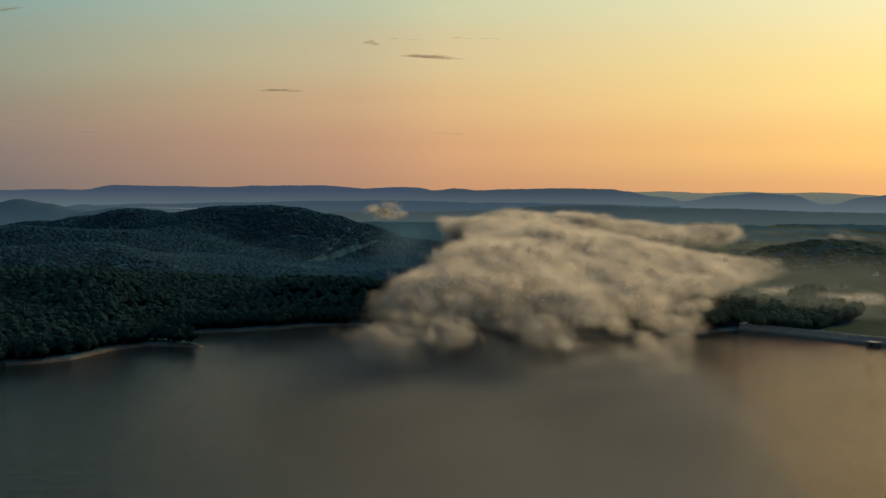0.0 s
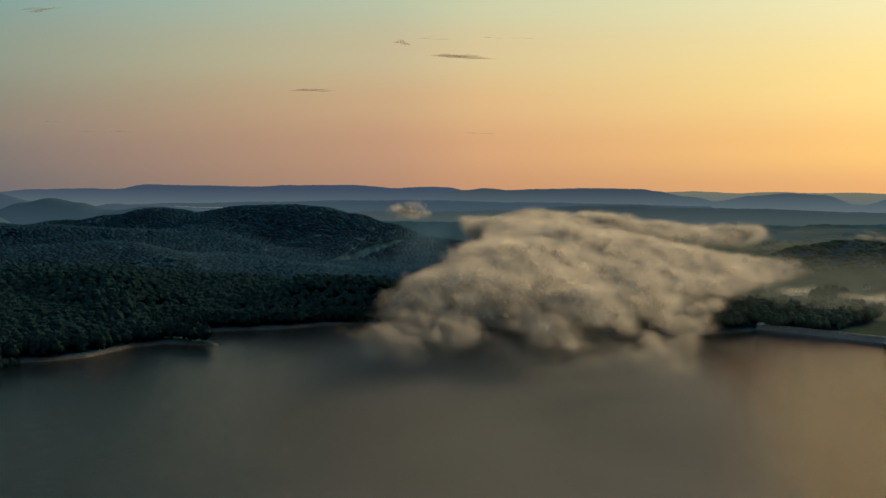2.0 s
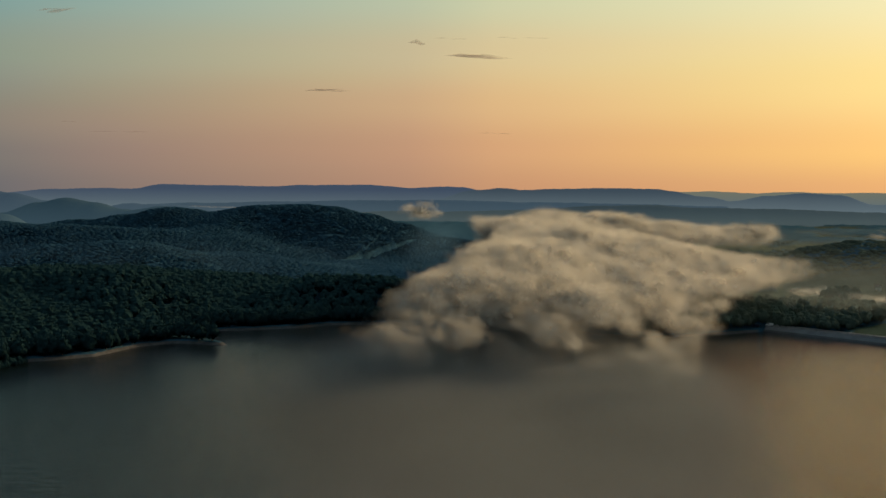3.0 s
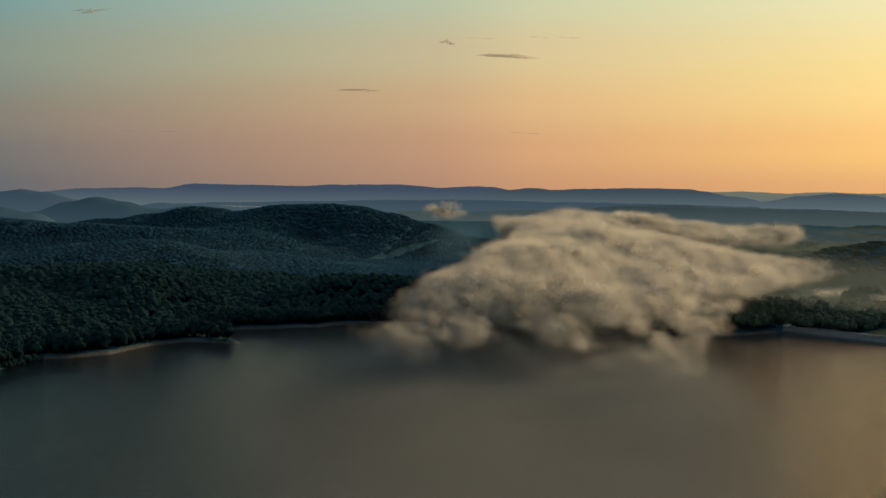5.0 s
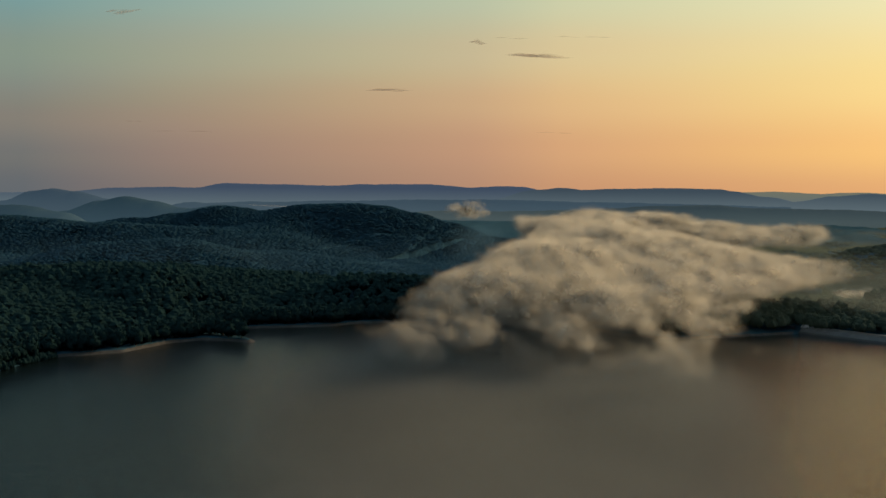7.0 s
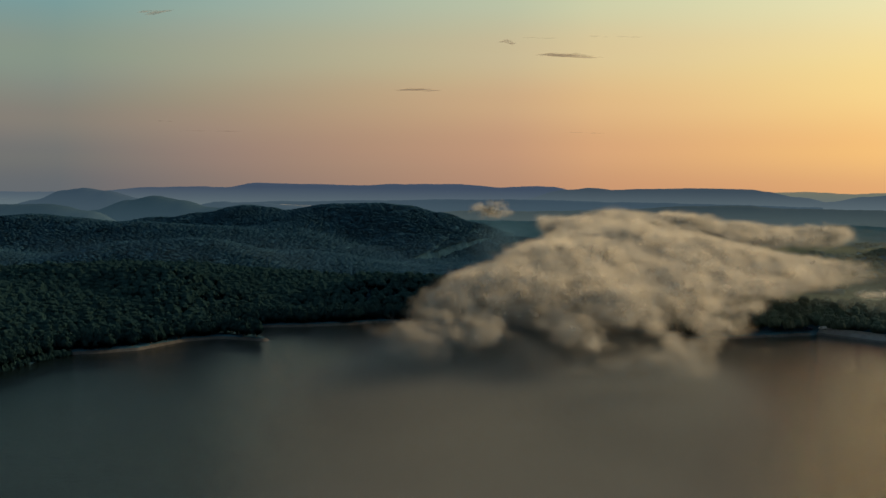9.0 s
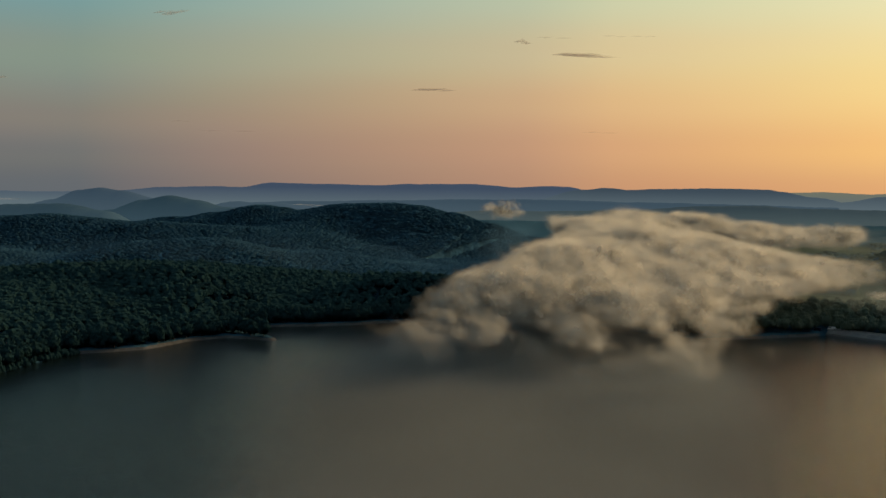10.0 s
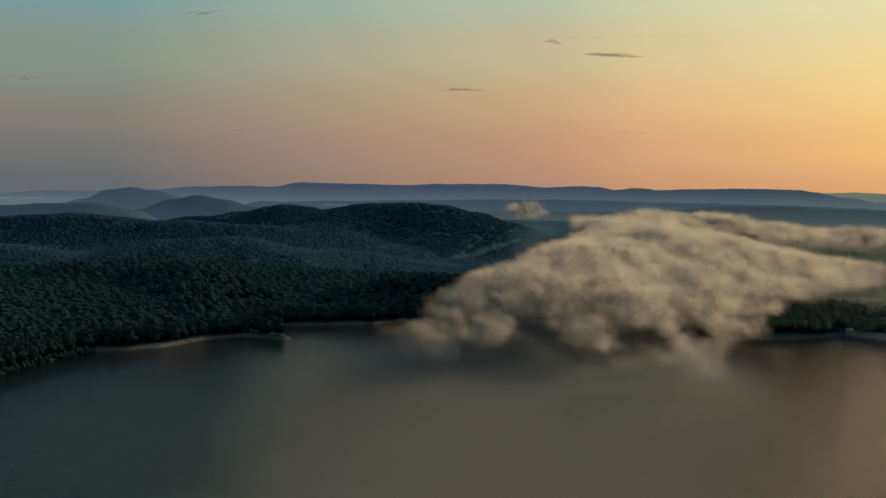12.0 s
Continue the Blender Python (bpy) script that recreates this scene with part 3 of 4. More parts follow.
def make_intake():
    tower = new("intake_tower")
    at = pose(262, 752, 0, 0, 0, 37)
    bm = bmesh.new()
    box(bm, (5.5, 7, 10), at @ pose(0, 0, -2.4))
    bmesh.ops.bevel(bm, geom=bm.edges[:], offset=0.12, segments=1, affect="EDGES")
    part("pier", bm, WETSTONE, tower, "dark weathered concrete pier")
    bm = bmesh.new()
    box(bm, (6.1, 7.6, 0.4), at @ pose(0, 0, 2.8))
    part("deck", bm, CONCRETE, tower)
    for y in (-3.4, 0, 3.4):
        bm = bmesh.new()
        box(bm, (0.12, 0.12, 1.1), at @ pose(-2.7, y, 3.5))
        part("railing_post", bm, CONCRETE, tower)
    bm = bmesh.new()
    box(bm, (0.1, 7.0, 0.1), at @ pose(-2.7, 0, 4.05))
    part("rail", bm, CONCRETE, tower)
    bm = bmesh.new()
    box(bm, (0.1, 2.0, 1.6), at @ pose(-2.78, 0, 1.2))
    part("opening", bm, DARKGLASS, tower)
    tagged(tower, "squat concrete intake pier standing in the water at the dam", "intake tower")


make_intake()


def make_van(at, paint, label):
    van = new("van")
    van.matrix_basis = at
    bm = bmesh.new()
    prism(bm, [(-0.95, 0.45), (-0.98, 1.2), (-0.85, 2.1), (0.85, 2.1), (0.98, 1.2), (0.95, 0.45)], 4.0, pose(0, -2.4, 0))
    bmesh.ops.bevel(bm, geom=bm.edges[:], offset=0.08, segments=2, affect="EDGES")
    body = part("body", bm, paint, van)
    bm = bmesh.new()
    prism(bm, [(-0.95, 0.45), (-0.95, 1.15), (0.95, 1.15), (0.95, 0.45)], 1.1, pose(0, 1.5, 0))
    bmesh.ops.bevel(bm, geom=bm.edges[:], offset=0.1, segments=2, affect="EDGES")
    part("bonnet", bm, paint, van)
    bm = bmesh.new()
    box(bm, (1.6, 0.06, 0.75), pose(0, 1.66, 1.55, 24))
    part("windscreen", bm, DARKGLASS, van)
    for side in (-1, 1):
        bm = bmesh.new()
        box(bm, (0.05, 1.1, 0.55), pose(side * 0.93, 0.8, 1.62))
        part("side_window", bm, DARKGLASS, van)
        for y in (-1.6, 1.8):
            bm = bmesh.new()
            bmesh.ops.create_cone(bm, cap_ends=True, segments=16, radius1=0.36, radius2=0.36, depth=0.24, matrix=pose(side * 0.88, y, 0.36, 0, 90))
            part("wheel", bm, RUBBER, van)
    return tagged(van, label, "van", "vehicles by the dam")


DARKBLUE = two_tone("blue_car_paint", (0.03, 0.05, 0.09, 1), (0.04, 0.06, 0.11, 1), 1.0, 0.3)
make_van(pose(204.5, 842, 3.65, 0, 0, 75), WHITEPAINT, "white van parked at the end of the dam road")
make_van(pose(197, 850, height(np.array([197.0]), np.array([850.0]))[0] + 0.1, 0, 0, 60), DARKBLUE, "dark blue van parked under trees by the dam")


def make_house(at, wide, long, tall, label):
    house = new("house")
    house.matrix_basis = at
    bm = bmesh.new()
    prism(bm, [(-wide / 2, -1), (-wide / 2, tall), (0, tall + wide * 0.42), (wide / 2, tall), (wide / 2, -1)], long, pose(0, -long / 2, 0))
    part("wall", bm, PLASTER, house)
    for side in (-1, 1):
        bm = bmesh.new()
        box(bm, (wide * 0.68, long + 0.9, 0.18), pose(side * wide * 0.27, 0, tall + wide * 0.23, 0, side * 40))
        part("roof", bm, TILE, house)
        for y in (-long * 0.25, long * 0.25):
            bm = bmesh.new()
            box(bm, (0.08, 1.1, 1.3), pose(side * (wide / 2 + 0.02), y, tall * 0.6))
            part("window", bm, DARKGLASS, house)
    bm = bmesh.new()
    box(bm, (1.0, 0.08, 1.2), pose(0, -long / 2 - 0.02, tall * 0.75))
    part("window", bm, DARKGLASS, house)
    bm = bmesh.new()
    box(bm, (0.6, 0.6, 1.6), pose(wide * 0.15, long * 0.2, tall + wide * 0.42))
    part("chimney", bm, TILE, house)
    return tagged(house, label, "house", "houses in the valley")


for x, y, turn, w, l, label in ((358, 1108, 20, 4, 5, "small white gabled house among dark valley trees"), (431, 1200, 70, 4, 6, "pale low house on the valley slope"),
                                (452, 1190, -15, 3.5, 5, "pale low house on the valley slope"), (404, 1160, 35, 3.5, 5, "pale low house on the valley slope")):
    make_house(pose(x, y, height(np.array([float(x)]), np.array([float(y)]))[0] + 6, 0, 0, turn), w, l, 2.6, label)


# ---- cloud and mist ----
air = np.random.default_rng(11)


def flakes(centres, sizes, strength, flat):
    """Soft-edged drifts of droplets, lying every way: thick in the middle, nothing at the rim."""
    n, k = len(centres), 7
    a = air.normal(size=(n, 3)) * (1, 1, 0.35)
    a /= np.linalg.norm(a, axis=1)[:, None]
    b = np.cross(a, air.normal(size=(n, 3)))
    b /= np.linalg.norm(b, axis=1)[:, None]
    c = np.cross(a, b)
    ang = np.arange(k) * 2 * math.pi / k
    rim = (b[:, None] * np.cos(ang)[:, None] + c[:, None] * np.sin(ang)[:, None]) * sizes[:, None, None]
    wind = np.array((0.84, -0.52, -0.1))
    rim = centres[:, None] + ((offset := rim) + wind * (offset @ wind)[..., None] * 0.4) * np.array((1, 1, flat))
    v = np.concatenate([(centres + a * sizes[:, None] * 0.25)[:, None], rim], 1)
    f = np.array([[0, 1 + i, 1 + (i + 1) % k] for i in range(k)])
    faces = (f[None] + (np.arange(n) * (k + 1))[:, None, None]).reshape(-1, 3)
    dens = np.zeros((n, k + 1))
    dens[:, 0] = strength
    facing = np.array((0.4, 0.3, 0.85)) + air.normal(size=(n, 3)) * 0.3
    facing = np.repeat(facing[:, None] / np.linalg.norm(facing, axis=1)[:, None, None], k + 1, 1)
    return v.reshape(-1, 3), faces, dens.ravel(), facing.reshape(-1, 3)


def bank(name, lobes, per, size, mat, label, flat=0.6, strength=1.0):
    """A thin bank of mist: each lobe (x, y, z, half-lengths along x, y, z) is filled with flakes, denser at its heart."""
    pts, den, big = [], [], []
    for x, y, z, a, b, c in lobes:
        d = air.normal(size=(per, 3))
        d /= np.linalg.norm(d, axis=1)[:, None]
        r = air.uniform(0, 1, per) ** 0.5
        p = d * r[:, None] * (a, b, c) + (x, y, z)
        keep = p[:, 2] > 1.0
        pts.append(p[keep]), den.append((1 - 0.55 * r ** 2)[keep]), big.append(((size[0] + (size[1] - size[0]) * air.uniform(0, 1, per) ** 2) * (1.25 - 0.6 * r))[keep])
    p, den, big = np.concatenate(pts), np.concatenate(den), np.concatenate(big)
    v, f, dd, ff = flakes(p, big, den * strength, flat)
    me = mesh(name, v, f, mat, True)
    put_attribute(me, "thickness", dd)
    put_attribute(me, "facing", ff)
    return tagged(new(name, me), label, "mist", kind="stuff")


def fog_sheet(name, spots, mat, label, strength):
    """Level drifts of fog on the water: each spot (x, y, z, half-length along x, along y) thins out to its rim."""
    vs, fs, dens, base = [], [], [], 0
    rings, k = (0.25, 0.5, 0.75, 1.0), 18
    for x, y, z, a, b in spots:
        w = air.uniform(0.8, 1.2, k)
        v, d = [(x, y, z + 1.0)], [1.0]
        for r in rings:
            for i in range(k):
                g = 2 * math.pi * i / k
                v.append((x + a * r * w[i] * math.cos(g), y + b * r * w[i] * math.sin(g), z + 1.0 - r + air.uniform(-0.2, 0.2)))
                d.append((1 - r * r) ** 2)
        f = [(0, 1 + i, 1 + (i + 1) % k) for i in range(k)]
        for q in range(len(rings) - 1):
            for i in range(k):
                m, n = 1 + q * k + i, 1 + q * k + (i + 1) % k
                f += [(m, m + k, n + k), (m, n + k, n)]
        vs.append(np.array(v)), fs.append(np.array(f) + base), dens.append(np.array(d) * strength)
        base += len(v)
    me = mesh(name, np.concatenate(vs), np.concatenate(fs), mat, True)
    put_attribute(me, "thickness", np.concatenate(dens))
    put_attribute(me, "facing", np.repeat(np.array([(0.3, 0.2, 0.93)]), base, 0))
    return tagged(new(name, me), label, "mist", kind="stuff")


def row(y, z, x0, x1, n, a, b, c, up=3.0):
    """Billows side by side across the bank, at uneven heights."""
    return [(x + air.uniform(-0.3, 0.3) * (x1 - x0) / n, y + air.uniform(-0.5, 0.5) * b, z + air.uniform(-up, up), a * air.uniform(0.7, 1.3), b * air.uniform(0.7, 1.2), c * air.uniform(0.7, 1.25)) for x in np.linspace(x0, x1, n)]


def noise3(p, size, seed=0, octaves=4, gain=0.5):
    """Smooth value noise in space from -1 to 1; size in metres along each axis."""
    total, amp, norm = 0, 1.0, 0
    for o in range(octaves):
        q = p / np.asarray(size) * 2 ** o + seed * 7.31 + o * 3.7
        i = np.floor(q)
        u = q - i
        u = u * u * u * (u * (6 * u - 15) + 10)
        n = 0
        for cx in (0, 1):
            for cy in (0, 1):
                for cz in (0, 1):
                    h = np.sin((i[:, 0] + cx) * 127.1 + (i[:, 1] + cy) * 311.7 + (i[:, 2] + cz) * 74.7 + seed * 19.19) * 43758.5453
                    w = (u[:, 0] if cx else 1 - u[:, 0]) * (u[:, 1] if cy else 1 - u[:, 1]) * (u[:, 2] if cz else 1 - u[:, 2])
                    n = n + (h - np.floor(h)) * w
        total, norm, amp = total + amp * (2 * n - 1), norm + amp, amp * gain
    return total / norm


def profile(pairs):
    ys, vs = zip(*pairs)
    return lambda y: np.interp(y, ys, vs)


def ease(v):
    v = np.clip(v, 0, 1)
    return v * v * (3 - 2 * v)


# the bank of cloud runs away from the camera: its two sides, its crest, its base and the height of its thin right rim
SIDE_L = profile([(500, -30), (540, -52), (600, -50), (680, -32), (800, -16), (1000, 6), (1200, 8), (1330, -8), (1450, 20)])
SIDE_R = profile([(500, 92), (560, 116), (630, 134), (700, 156), (800, 192), (900, 236), (960, 256), (1010, 240), (1070, 196), (1140, 172), (1220, 212), (1300, 296), (1380, 336), (1450, 300)])
CREST = profile([(500, 31), (530, 36), (560, 42), (600, 49), (650, 54), (750, 60), (900, 65), (1100, 69), (1350, 72), (1450, 66)])
BASE = profile([(500, 23), (560, 23), (700, 25), (900, 29), (1100, 34), (1350, 41), (1450, 48)])
RIM = profile([(500, 29), (560, 32), (630, 36), (700, 39), (900, 41), (1050, 46), (1200, 53), (1330, 61), (1450, 56)])
HOLES = [(50, 592, 41, 13, 1.0), (92, 604, 36, 11, 0.9), (20, 560, 32, 11, 0.6), (165, 1170, 52, 40, 0.8), (210, 1250, 58, 24, 0.5)]
WIND_AXES = np.array(Matrix.Rotation(radians(28), 3, "Z"))


def bank_density(p, octaves=5):
    """How deep a point lies in the cloud, worn by billows drawn out along the wind; above 0 inside."""
    x, y, z = p[:, 0], p[:, 1], p[:, 2]
    left, right = SIDE_L(y), SIDE_R(y)
    u = (x - left) / (right - left)
    top = CREST(y) + (RIM(y) - CREST(y)) * ease((u - 0.3) / 0.7)
    top = top - (0.2 + 0.45 * ease((860 - y) / 160)) * (CREST(y) - BASE(y)) * ease((0.26 - u) / 0.3)
    base = BASE(y) - 13 * ease((15 - x) / 40) * ease((640 - y) / 60)
    base = base + 7 * ease((u - 0.74) / 0.2) * ease((860 - y) / 80) * ease((y - 590) / 50)
    far = np.clip((y - 500) / 900, 0, 1)
    wide = 14 + 14 * far
    s = np.minimum.reduce([(top - z) / 7.0, (z - base) / 6.0, (x - left) / wide, (right - x) / wide, (y - 512) / 20, (1430 - y) / 40])
    s = np.clip(s, -2, 1.0)
    for hx, hy, hz, r, depth in HOLES:
        s = s - depth * 1.1 * np.exp(-(((x - hx) / r) ** 2 + ((y - hy) / (r * 1.8)) ** 2 + ((z - hz) / (r * 0.8)) ** 2))
    k = y / 700
    q = np.stack([x / k, 700 * np.log(k), (z - 40) / k], -1) @ WIND_AXES
    q = q + np.stack([noise3(q, (60, 120, 40), 3 + j, 2) for j in range(3)], -1) * (14, 26, 5)
    n = noise3(q, (44, 120, 21), 5, octaves, 0.58)
    billow = 0.5 - np.abs(noise3(q, (60, 150, 30), 9, 3, 0.5)) * 1.8
    ragged = 0.22 * ease((y - 1130) / 120) * ease((u - 0.35) / 0.3) + 0.3 * ease((20 - x) / 50) * ease((660 - y) / 60) + 0.22 * ease((0.25 - u) / 0.2) * ease((y - 1100) / 150)
    torn = 0.8 * noise3(q, (15, 40, 8), 21, 3, 0.6) * (0.55 + ease((y - 1100) / 120) + ease((20 - x) / 50) * ease((660 - y) / 60) + ease((u - 0.7) / 0.2))
    return s + 1.3 * n + 0.4 * billow - 0.2 - ragged + torn


def drift(name, density, low, high, tries, keep_near, size, mat, label, strength, grow=(500, 1400, 1.0, 1.7), lift=0.5, plain=False):
    """Cloud as very many small soft drifts of droplets, strewn where the density says there is cloud, thin at its skin."""
    y = low[1] + (high[1] - low[1]) * air.uniform(0, 1, tries) ** (1.0 if plain else 1.35)
    p = np.stack([air.uniform(low[0], high[0], tries), y, air.uniform(low[2], high[2], tries)], -1)
    d = density(p)
    ok = (d > 0) & (air.uniform(0, 1, tries) < np.where(d < 0.5, 1.0, keep_near))
    p, d = p[ok], d[ok]
    e = 3.0
    g = np.stack([density(p + np.eye(3)[k] * e, 2) - density(p - np.eye(3)[k] * e, 2) for k in range(3)], -1)
    g = -g / (np.linalg.norm(g, axis=1)[:, None] + 0.15)
    face = g * 0.75 + np.array((0.22, 0.12, lift))
    face /= np.linalg.norm(face, axis=1)[:, None]
    far = np.interp(p[:, 1], grow[:2], grow[2:])
    big = (size[0] + (size[1] - size[0]) * np.clip(d, 0, 1)) * far * air.uniform(0.75, 1.25, len(p))
    n, k = len(p), 6
    a = air.normal(size=(n, 3)) * (1, 1.3, 0.5)
    a /= np.linalg.norm(a, axis=1)[:, None]
    b = np.cross(a, air.normal(size=(n, 3)))
    b /= np.linalg.norm(b, axis=1)[:, None]
    c = np.cross(a, b)
    ang = np.arange(k) * 2 * math.pi / k
    ring = (b[:, None] * np.cos(ang)[:, None] + c[:, None] * np.sin(ang)[:, None]) * big[:, None, None]
    way = np.array((0.47, -0.88, -0.05))
    ring = (ring + way * (ring @ way)[..., None] * 0.6) * (1, 1, 0.8)
    v = np.concatenate([p[:, None], p[:, None] + ring * 0.55, p[:, None] + ring], 1)
    f = [(0, 1 + i, 1 + (i + 1) % k) for i in range(k)]
    for i in range(k):
        m, o = 1 + i, 1 + (i + 1) % k
        f += [(m, m + k, o + k), (m, o + k, o)]
    faces = (np.array(f)[None] + (np.arange(n) * (2 * k + 1))[:, None, None]).reshape(-1, 3)
    thick = np.clip(0.03 + d * 1.05, 0, 1) ** 1.25 * strength
    if not plain:
        thick = thick * np.clip((p[:, 2] - BASE(p[:, 1]) + 4) / 12, 0.15, 1)      # the base dissolves into the fog
    dens = thick[:, None] * np.array([1.0] + [0.5] * k + [0.0] * k)
    me = mesh(name, v.reshape(-1, 3), faces, mat, True)
    put_attribute(me, "thickness", dens.ravel())
    put_attribute(me, "facing", np.repeat(face[:, None], 2 * k + 1, 1).reshape(-1, 3))
    return tagged(new(name, me), label, "cloud" if "cloud" in name else "mist", kind="stuff")


drift("cloud", bank_density, (-70, 500, 16), (345, 1445, 80), 400000, 0.3, (2.8, 8.4), CLOUD, "low bank of morning cloud lit warm on top, drifting over the lake", 0.55)
FOG_L = profile([(250, -48), (330, -60), (450, -84), (550, -102), (650, -94), (760, -74), (840, -60)])
FOG_R = profile([(250, 104), (330, 116), (450, 132), (540, 140), (620, 132), (700, 122), (800, 112), (840, 108)])


def fog_layer(z, strength, seed):
    """One level layer of fog over the water, thinning out to every side, with a slowly heaving surface."""
    x, y = np.meshgrid(np.arange(-130, 216, 7.0), np.arange(230, 856, 9.0))
    f = ease((x - FOG_L(y)) / 85) * ease((FOG_R(y) - x) / 55) * ease((y - 235) / 60) * ease((850 - y) / 40)
    f = f * (1 + 0.3 * noise2(x, y * 0.6, 60, seed, 3)) * (1 + 0.7 * np.exp(-((y - 550) / 90) ** 2))
    h = z + noise2(x, y, 70, seed + 3, 2) * 1.2
    i = np.arange(x.size).reshape(x.shape)
    faces = np.stack([i[:-1, :-1], i[:-1, 1:], i[1:, 1:], i[1:, :-1]], -1).reshape(-1, 4)
    me = mesh("mist", np.stack([x, y, h], -1).reshape(-1, 3), faces, FOG, True)
    put_attribute(me, "thickness", np.clip(f, 0, 1.8).ravel() * strength)
    put_attribute(me, "facing", np.repeat(np.array([(0.1, 0.1, 0.98)]), x.size, 0))
    return tagged(new("mist", me), "thin grey fog lying on the water under the cloud", "mist", kind="stuff")


for layer in range(5):
    fog_layer(2.0 + 2.6 * layer, 0.57, 70 + layer * 11)


def puff(x, y, z, a, b, c, seed, core=0.7):
    """Density of one loose tuft of cloud."""
    def density(p, octaves=5):
        q = (p - (x, y, z)) / (a, b, c)
        return core - np.linalg.norm(q, axis=1) + 1.2 * noise3(p, (a * 0.9, b * 0.9, c * 0.9), seed, octaves, 0.6)
    return density


def tuft(name, x, y, z, a, b, c, tries, size, mat, label, strength, seed, core=0.7):
    return drift(name, puff(x, y, z, a, b, c, seed, core), (x - a * 1.5, y - b * 1.5, z - c * 1.5), (x + a * 1.5, y + b * 1.5, z + c * 1.5), tries, 0.7, size, mat, label, strength, (0, 9999, 1, 1), plain=True)


tuft("cloud", -67, 1504, 73, 24, 26, 9, 1500, (4, 9), CLOUD, "small detached tuft of warm-lit cloud above the hill", 0.6, 3, 1.05)
tuft("mist", 128, 560, 21, 17, 24, 4.5, 900, (3, 6), CLOUD, "small puff of mist above the water by the dam", 0.22, 5, 0.5)
tuft("mist", -30, 1330, 40, 110, 110, 28, 500, (26, 46), HAZE, "cool thin haze drifting off the cloud along the hillside", 0.16, 17)
tuft("mist", -40, 545, 20, 24, 40, 13, 2600, (3, 6.5), CLOUD, "torn streamers of mist hanging from the cloud to the water", 0.24, 11, 0.4)
tuft("mist", 40, 560, 17, 90, 40, 13, 2600, (7, 12), CLOUD, "thin veil of mist between the cloud and the water", 0.16, 14)
bank("mist", [(292, 1000, 10, 40, 30, 3), (330, 985, 9, 40, 26, 3), (300, 960, 4, 16, 14, 3), (352, 1010, 8, 30, 30, 2.5), (300, 1095, 8, 50, 15, 1.5), (480, 1500, 45, 26, 30, 4)], 9, (12, 26), VALLEYMIST, "thin streaks of mist lying over the valley trees", 0.35, 1.6)
bank("mist", row(1900, 24, 300, 640, 6, 60, 50, 3, 1.5) + row(2500, 26, 120, 800, 8, 70, 60, 3, 1.5), 6, (50, 90), VALLEYHAZE, "thin mist spread over the valley woods and fields", 0.12, 0.2)
bank("mist", row(1110, 20, 225, 470, 7, 40, 30, 8) + row(1430, 34, 220, 620, 8, 60, 40, 10) + row(885, 13, 212, 330, 4, 24, 14, 5), 8, (50, 85), VALLEYHAZE, "thin grey haze over the valley slopes", 0.45, 0.14)
bank("mist", row(1180, 20, -480, -60, 9, 40, 30, 9) + row(1120, 30, -190, -20, 3, 40, 30, 10), 2, (70, 110), HAZE, "cool thin haze pooled against the wooded hillside", 0.45, 0.05)
fog_sheet("mist", [(x, 3900 + air.uniform(-60, 60), 47 + air.uniform(-1, 5), 90, 70) for x in np.linspace(-1120, -640, 14)], MIST, "pale mist lying in the far valley", 1.3)
fog_sheet("mist", [(x, 4150 + air.uniform(-60, 60), 52 + air.uniform(-1, 5), 90, 80) for x in np.linspace(-2500, -2050, 12)], MIST, "pale mist lying in the far valley", 1.3)


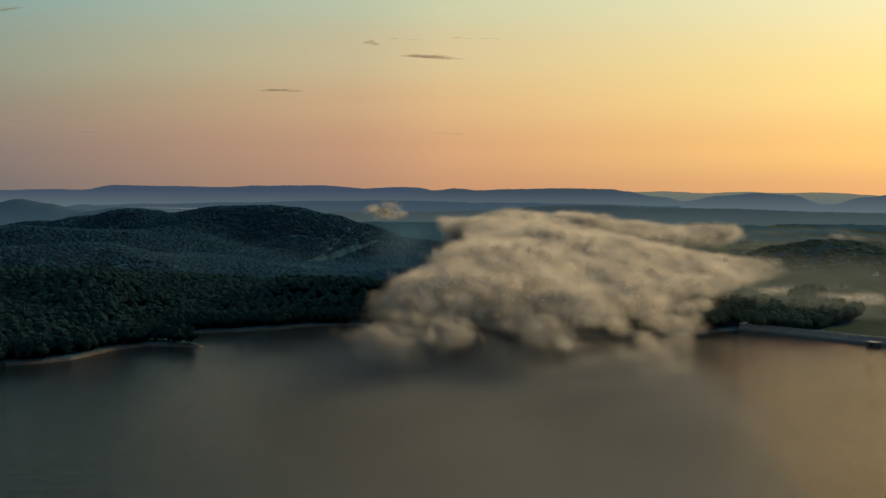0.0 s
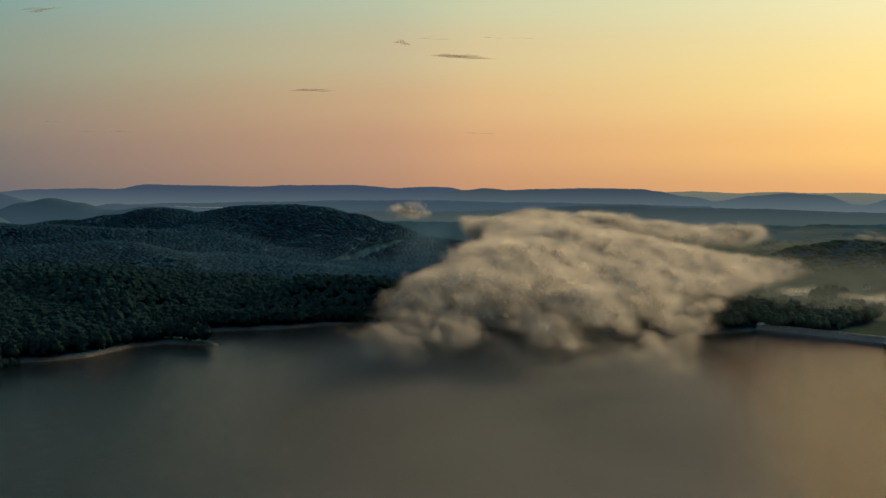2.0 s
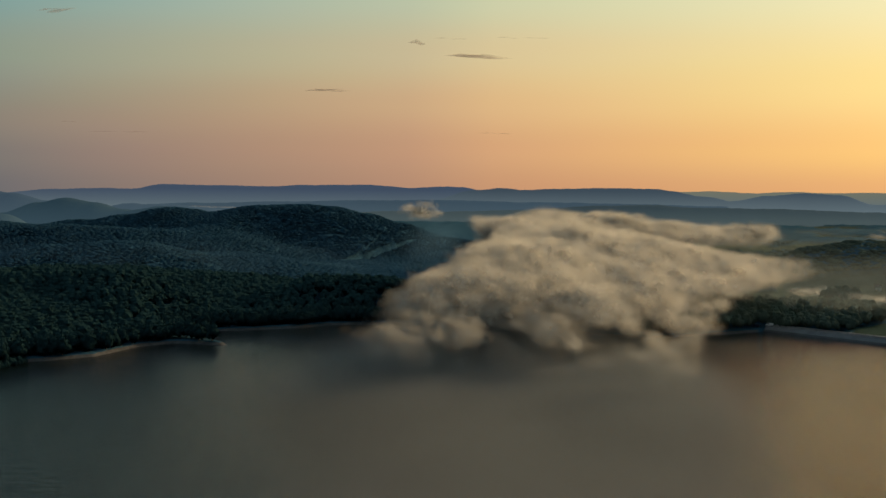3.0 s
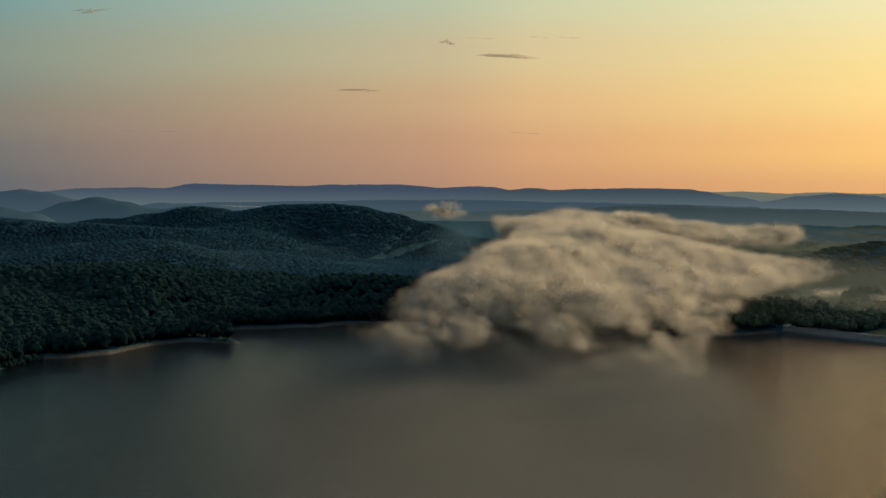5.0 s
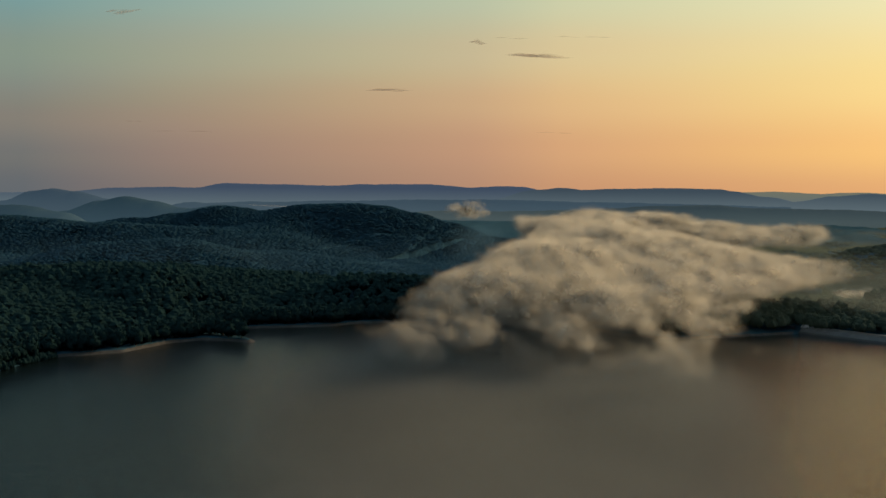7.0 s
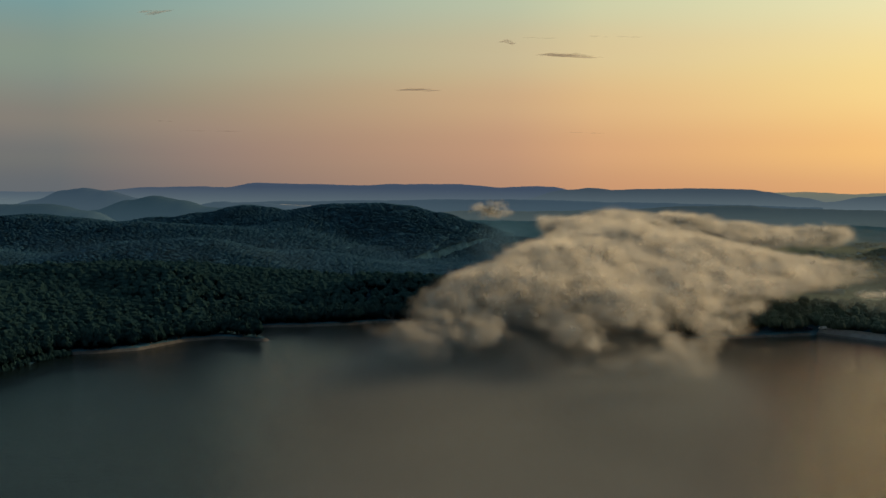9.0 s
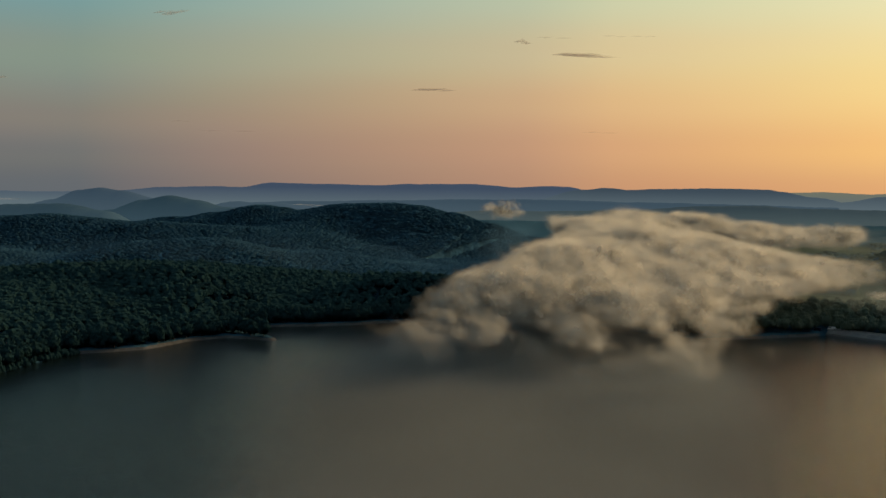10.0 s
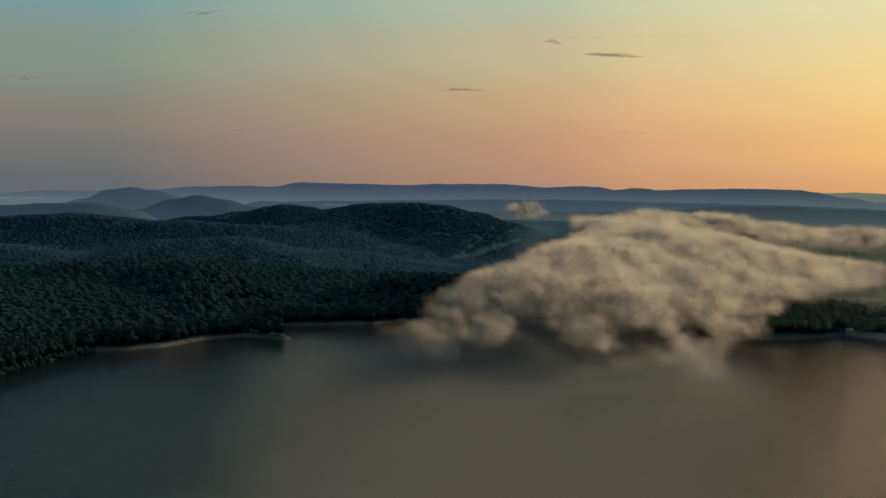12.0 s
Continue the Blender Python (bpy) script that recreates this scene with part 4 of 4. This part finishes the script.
def streak(x, y, z, half, tall, count, label, thick=0.5, lean=0.0):
    """A long flat cloud streak: lens-shaped veils one behind the other, thicker in the middle, drawn out to thin ends."""
    vs, fs, dens, base = [], [], [], 0
    rings, k = (0.25, 0.5, 0.75, 1.0), 24
    for q, u in enumerate(np.linspace(-0.5, 0.5, count)):
        a, b = half * air.uniform(0.45, 0.8), tall * air.uniform(0.5, 1.0) * (1 - abs(u) * 0.8)
        px, py, pz = x + u * half, y + q * 25.0, z + lean * u * half + air.uniform(-0.25, 0.25) * tall
        v, d = [(px, py, pz)], [1.0]
        for r in rings:
            for i in range(k):
                g = 2 * math.pi * i / k
                dx = a * r * math.cos(g)
                v.append((px + dx, py, pz + b * r * math.sin(g) * (1 - 0.6 * abs(math.cos(g)) * r) * (1.3 if math.sin(g) > 0 else 0.7) + lean * dx))
                d.append((1 - r * r) ** 1.3)
        f = [(0, 1 + i, 1 + (i + 1) % k) for i in range(k)]
        for h in range(len(rings) - 1):
            for i in range(k):
                m, n = 1 + h * k + i, 1 + h * k + (i + 1) % k
                f += [(m, m + k, n + k), (m, n + k, n)]
        vs.append(np.array(v)), fs.append(np.array(f) + base), dens.append(np.array(d) * thick * 1.1)
        base += len(v)
    me = mesh("cloud", np.concatenate(vs), np.concatenate(fs), WISP, True)
    put_attribute(me, "thickness", np.concatenate(dens))
    put_attribute(me, "facing", np.repeat(np.array([(0.3, 0.2, 0.93)]), base, 0))
    return tagged(new("cloud", me), label, "cloud", kind="stuff")


streak(-40, 4500, 594, 125, 13, 4, "flat grey cloud streak in the dawn sky", 0.8)
streak(-582, 4500, 468, 80, 8, 3, "thin rosy cloud streak in the dawn sky", 0.85, 0.05)
streak(-264, 4500, 642, 30, 10, 3, "small ragged grey cloud in the dawn sky", 0.7)
streak(-146, 4500, 655, 60, 5, 2, "faint grey cloud streak in the dawn sky", 0.45)
streak(70, 4500, 659, 40, 5, 2, "faint grey cloud streak in the dawn sky", 0.45)
streak(170, 4500, 658, 46, 5, 2, "faint grey cloud streak in the dawn sky", 0.4)
streak(22, 4500, 316, 60, 4, 2, "faint grey cloud streak in the dawn sky", 0.5)
streak(-1326, 4400, 310, 110, 6, 2, "faint grey cloud streak in the dawn sky", 0.35)
streak(-1503, 4400, 345, 24, 5, 2, "faint grey cloud streak in the dawn sky", 0.4)
streak(-1585, 4500, 758, 62, 14, 3, "soft pink cloud in the dawn sky", 0.6, 0.12)
streak(-2197, 4300, 498, 62, 14, 3, "soft pink cloud in the dawn sky", 0.6)
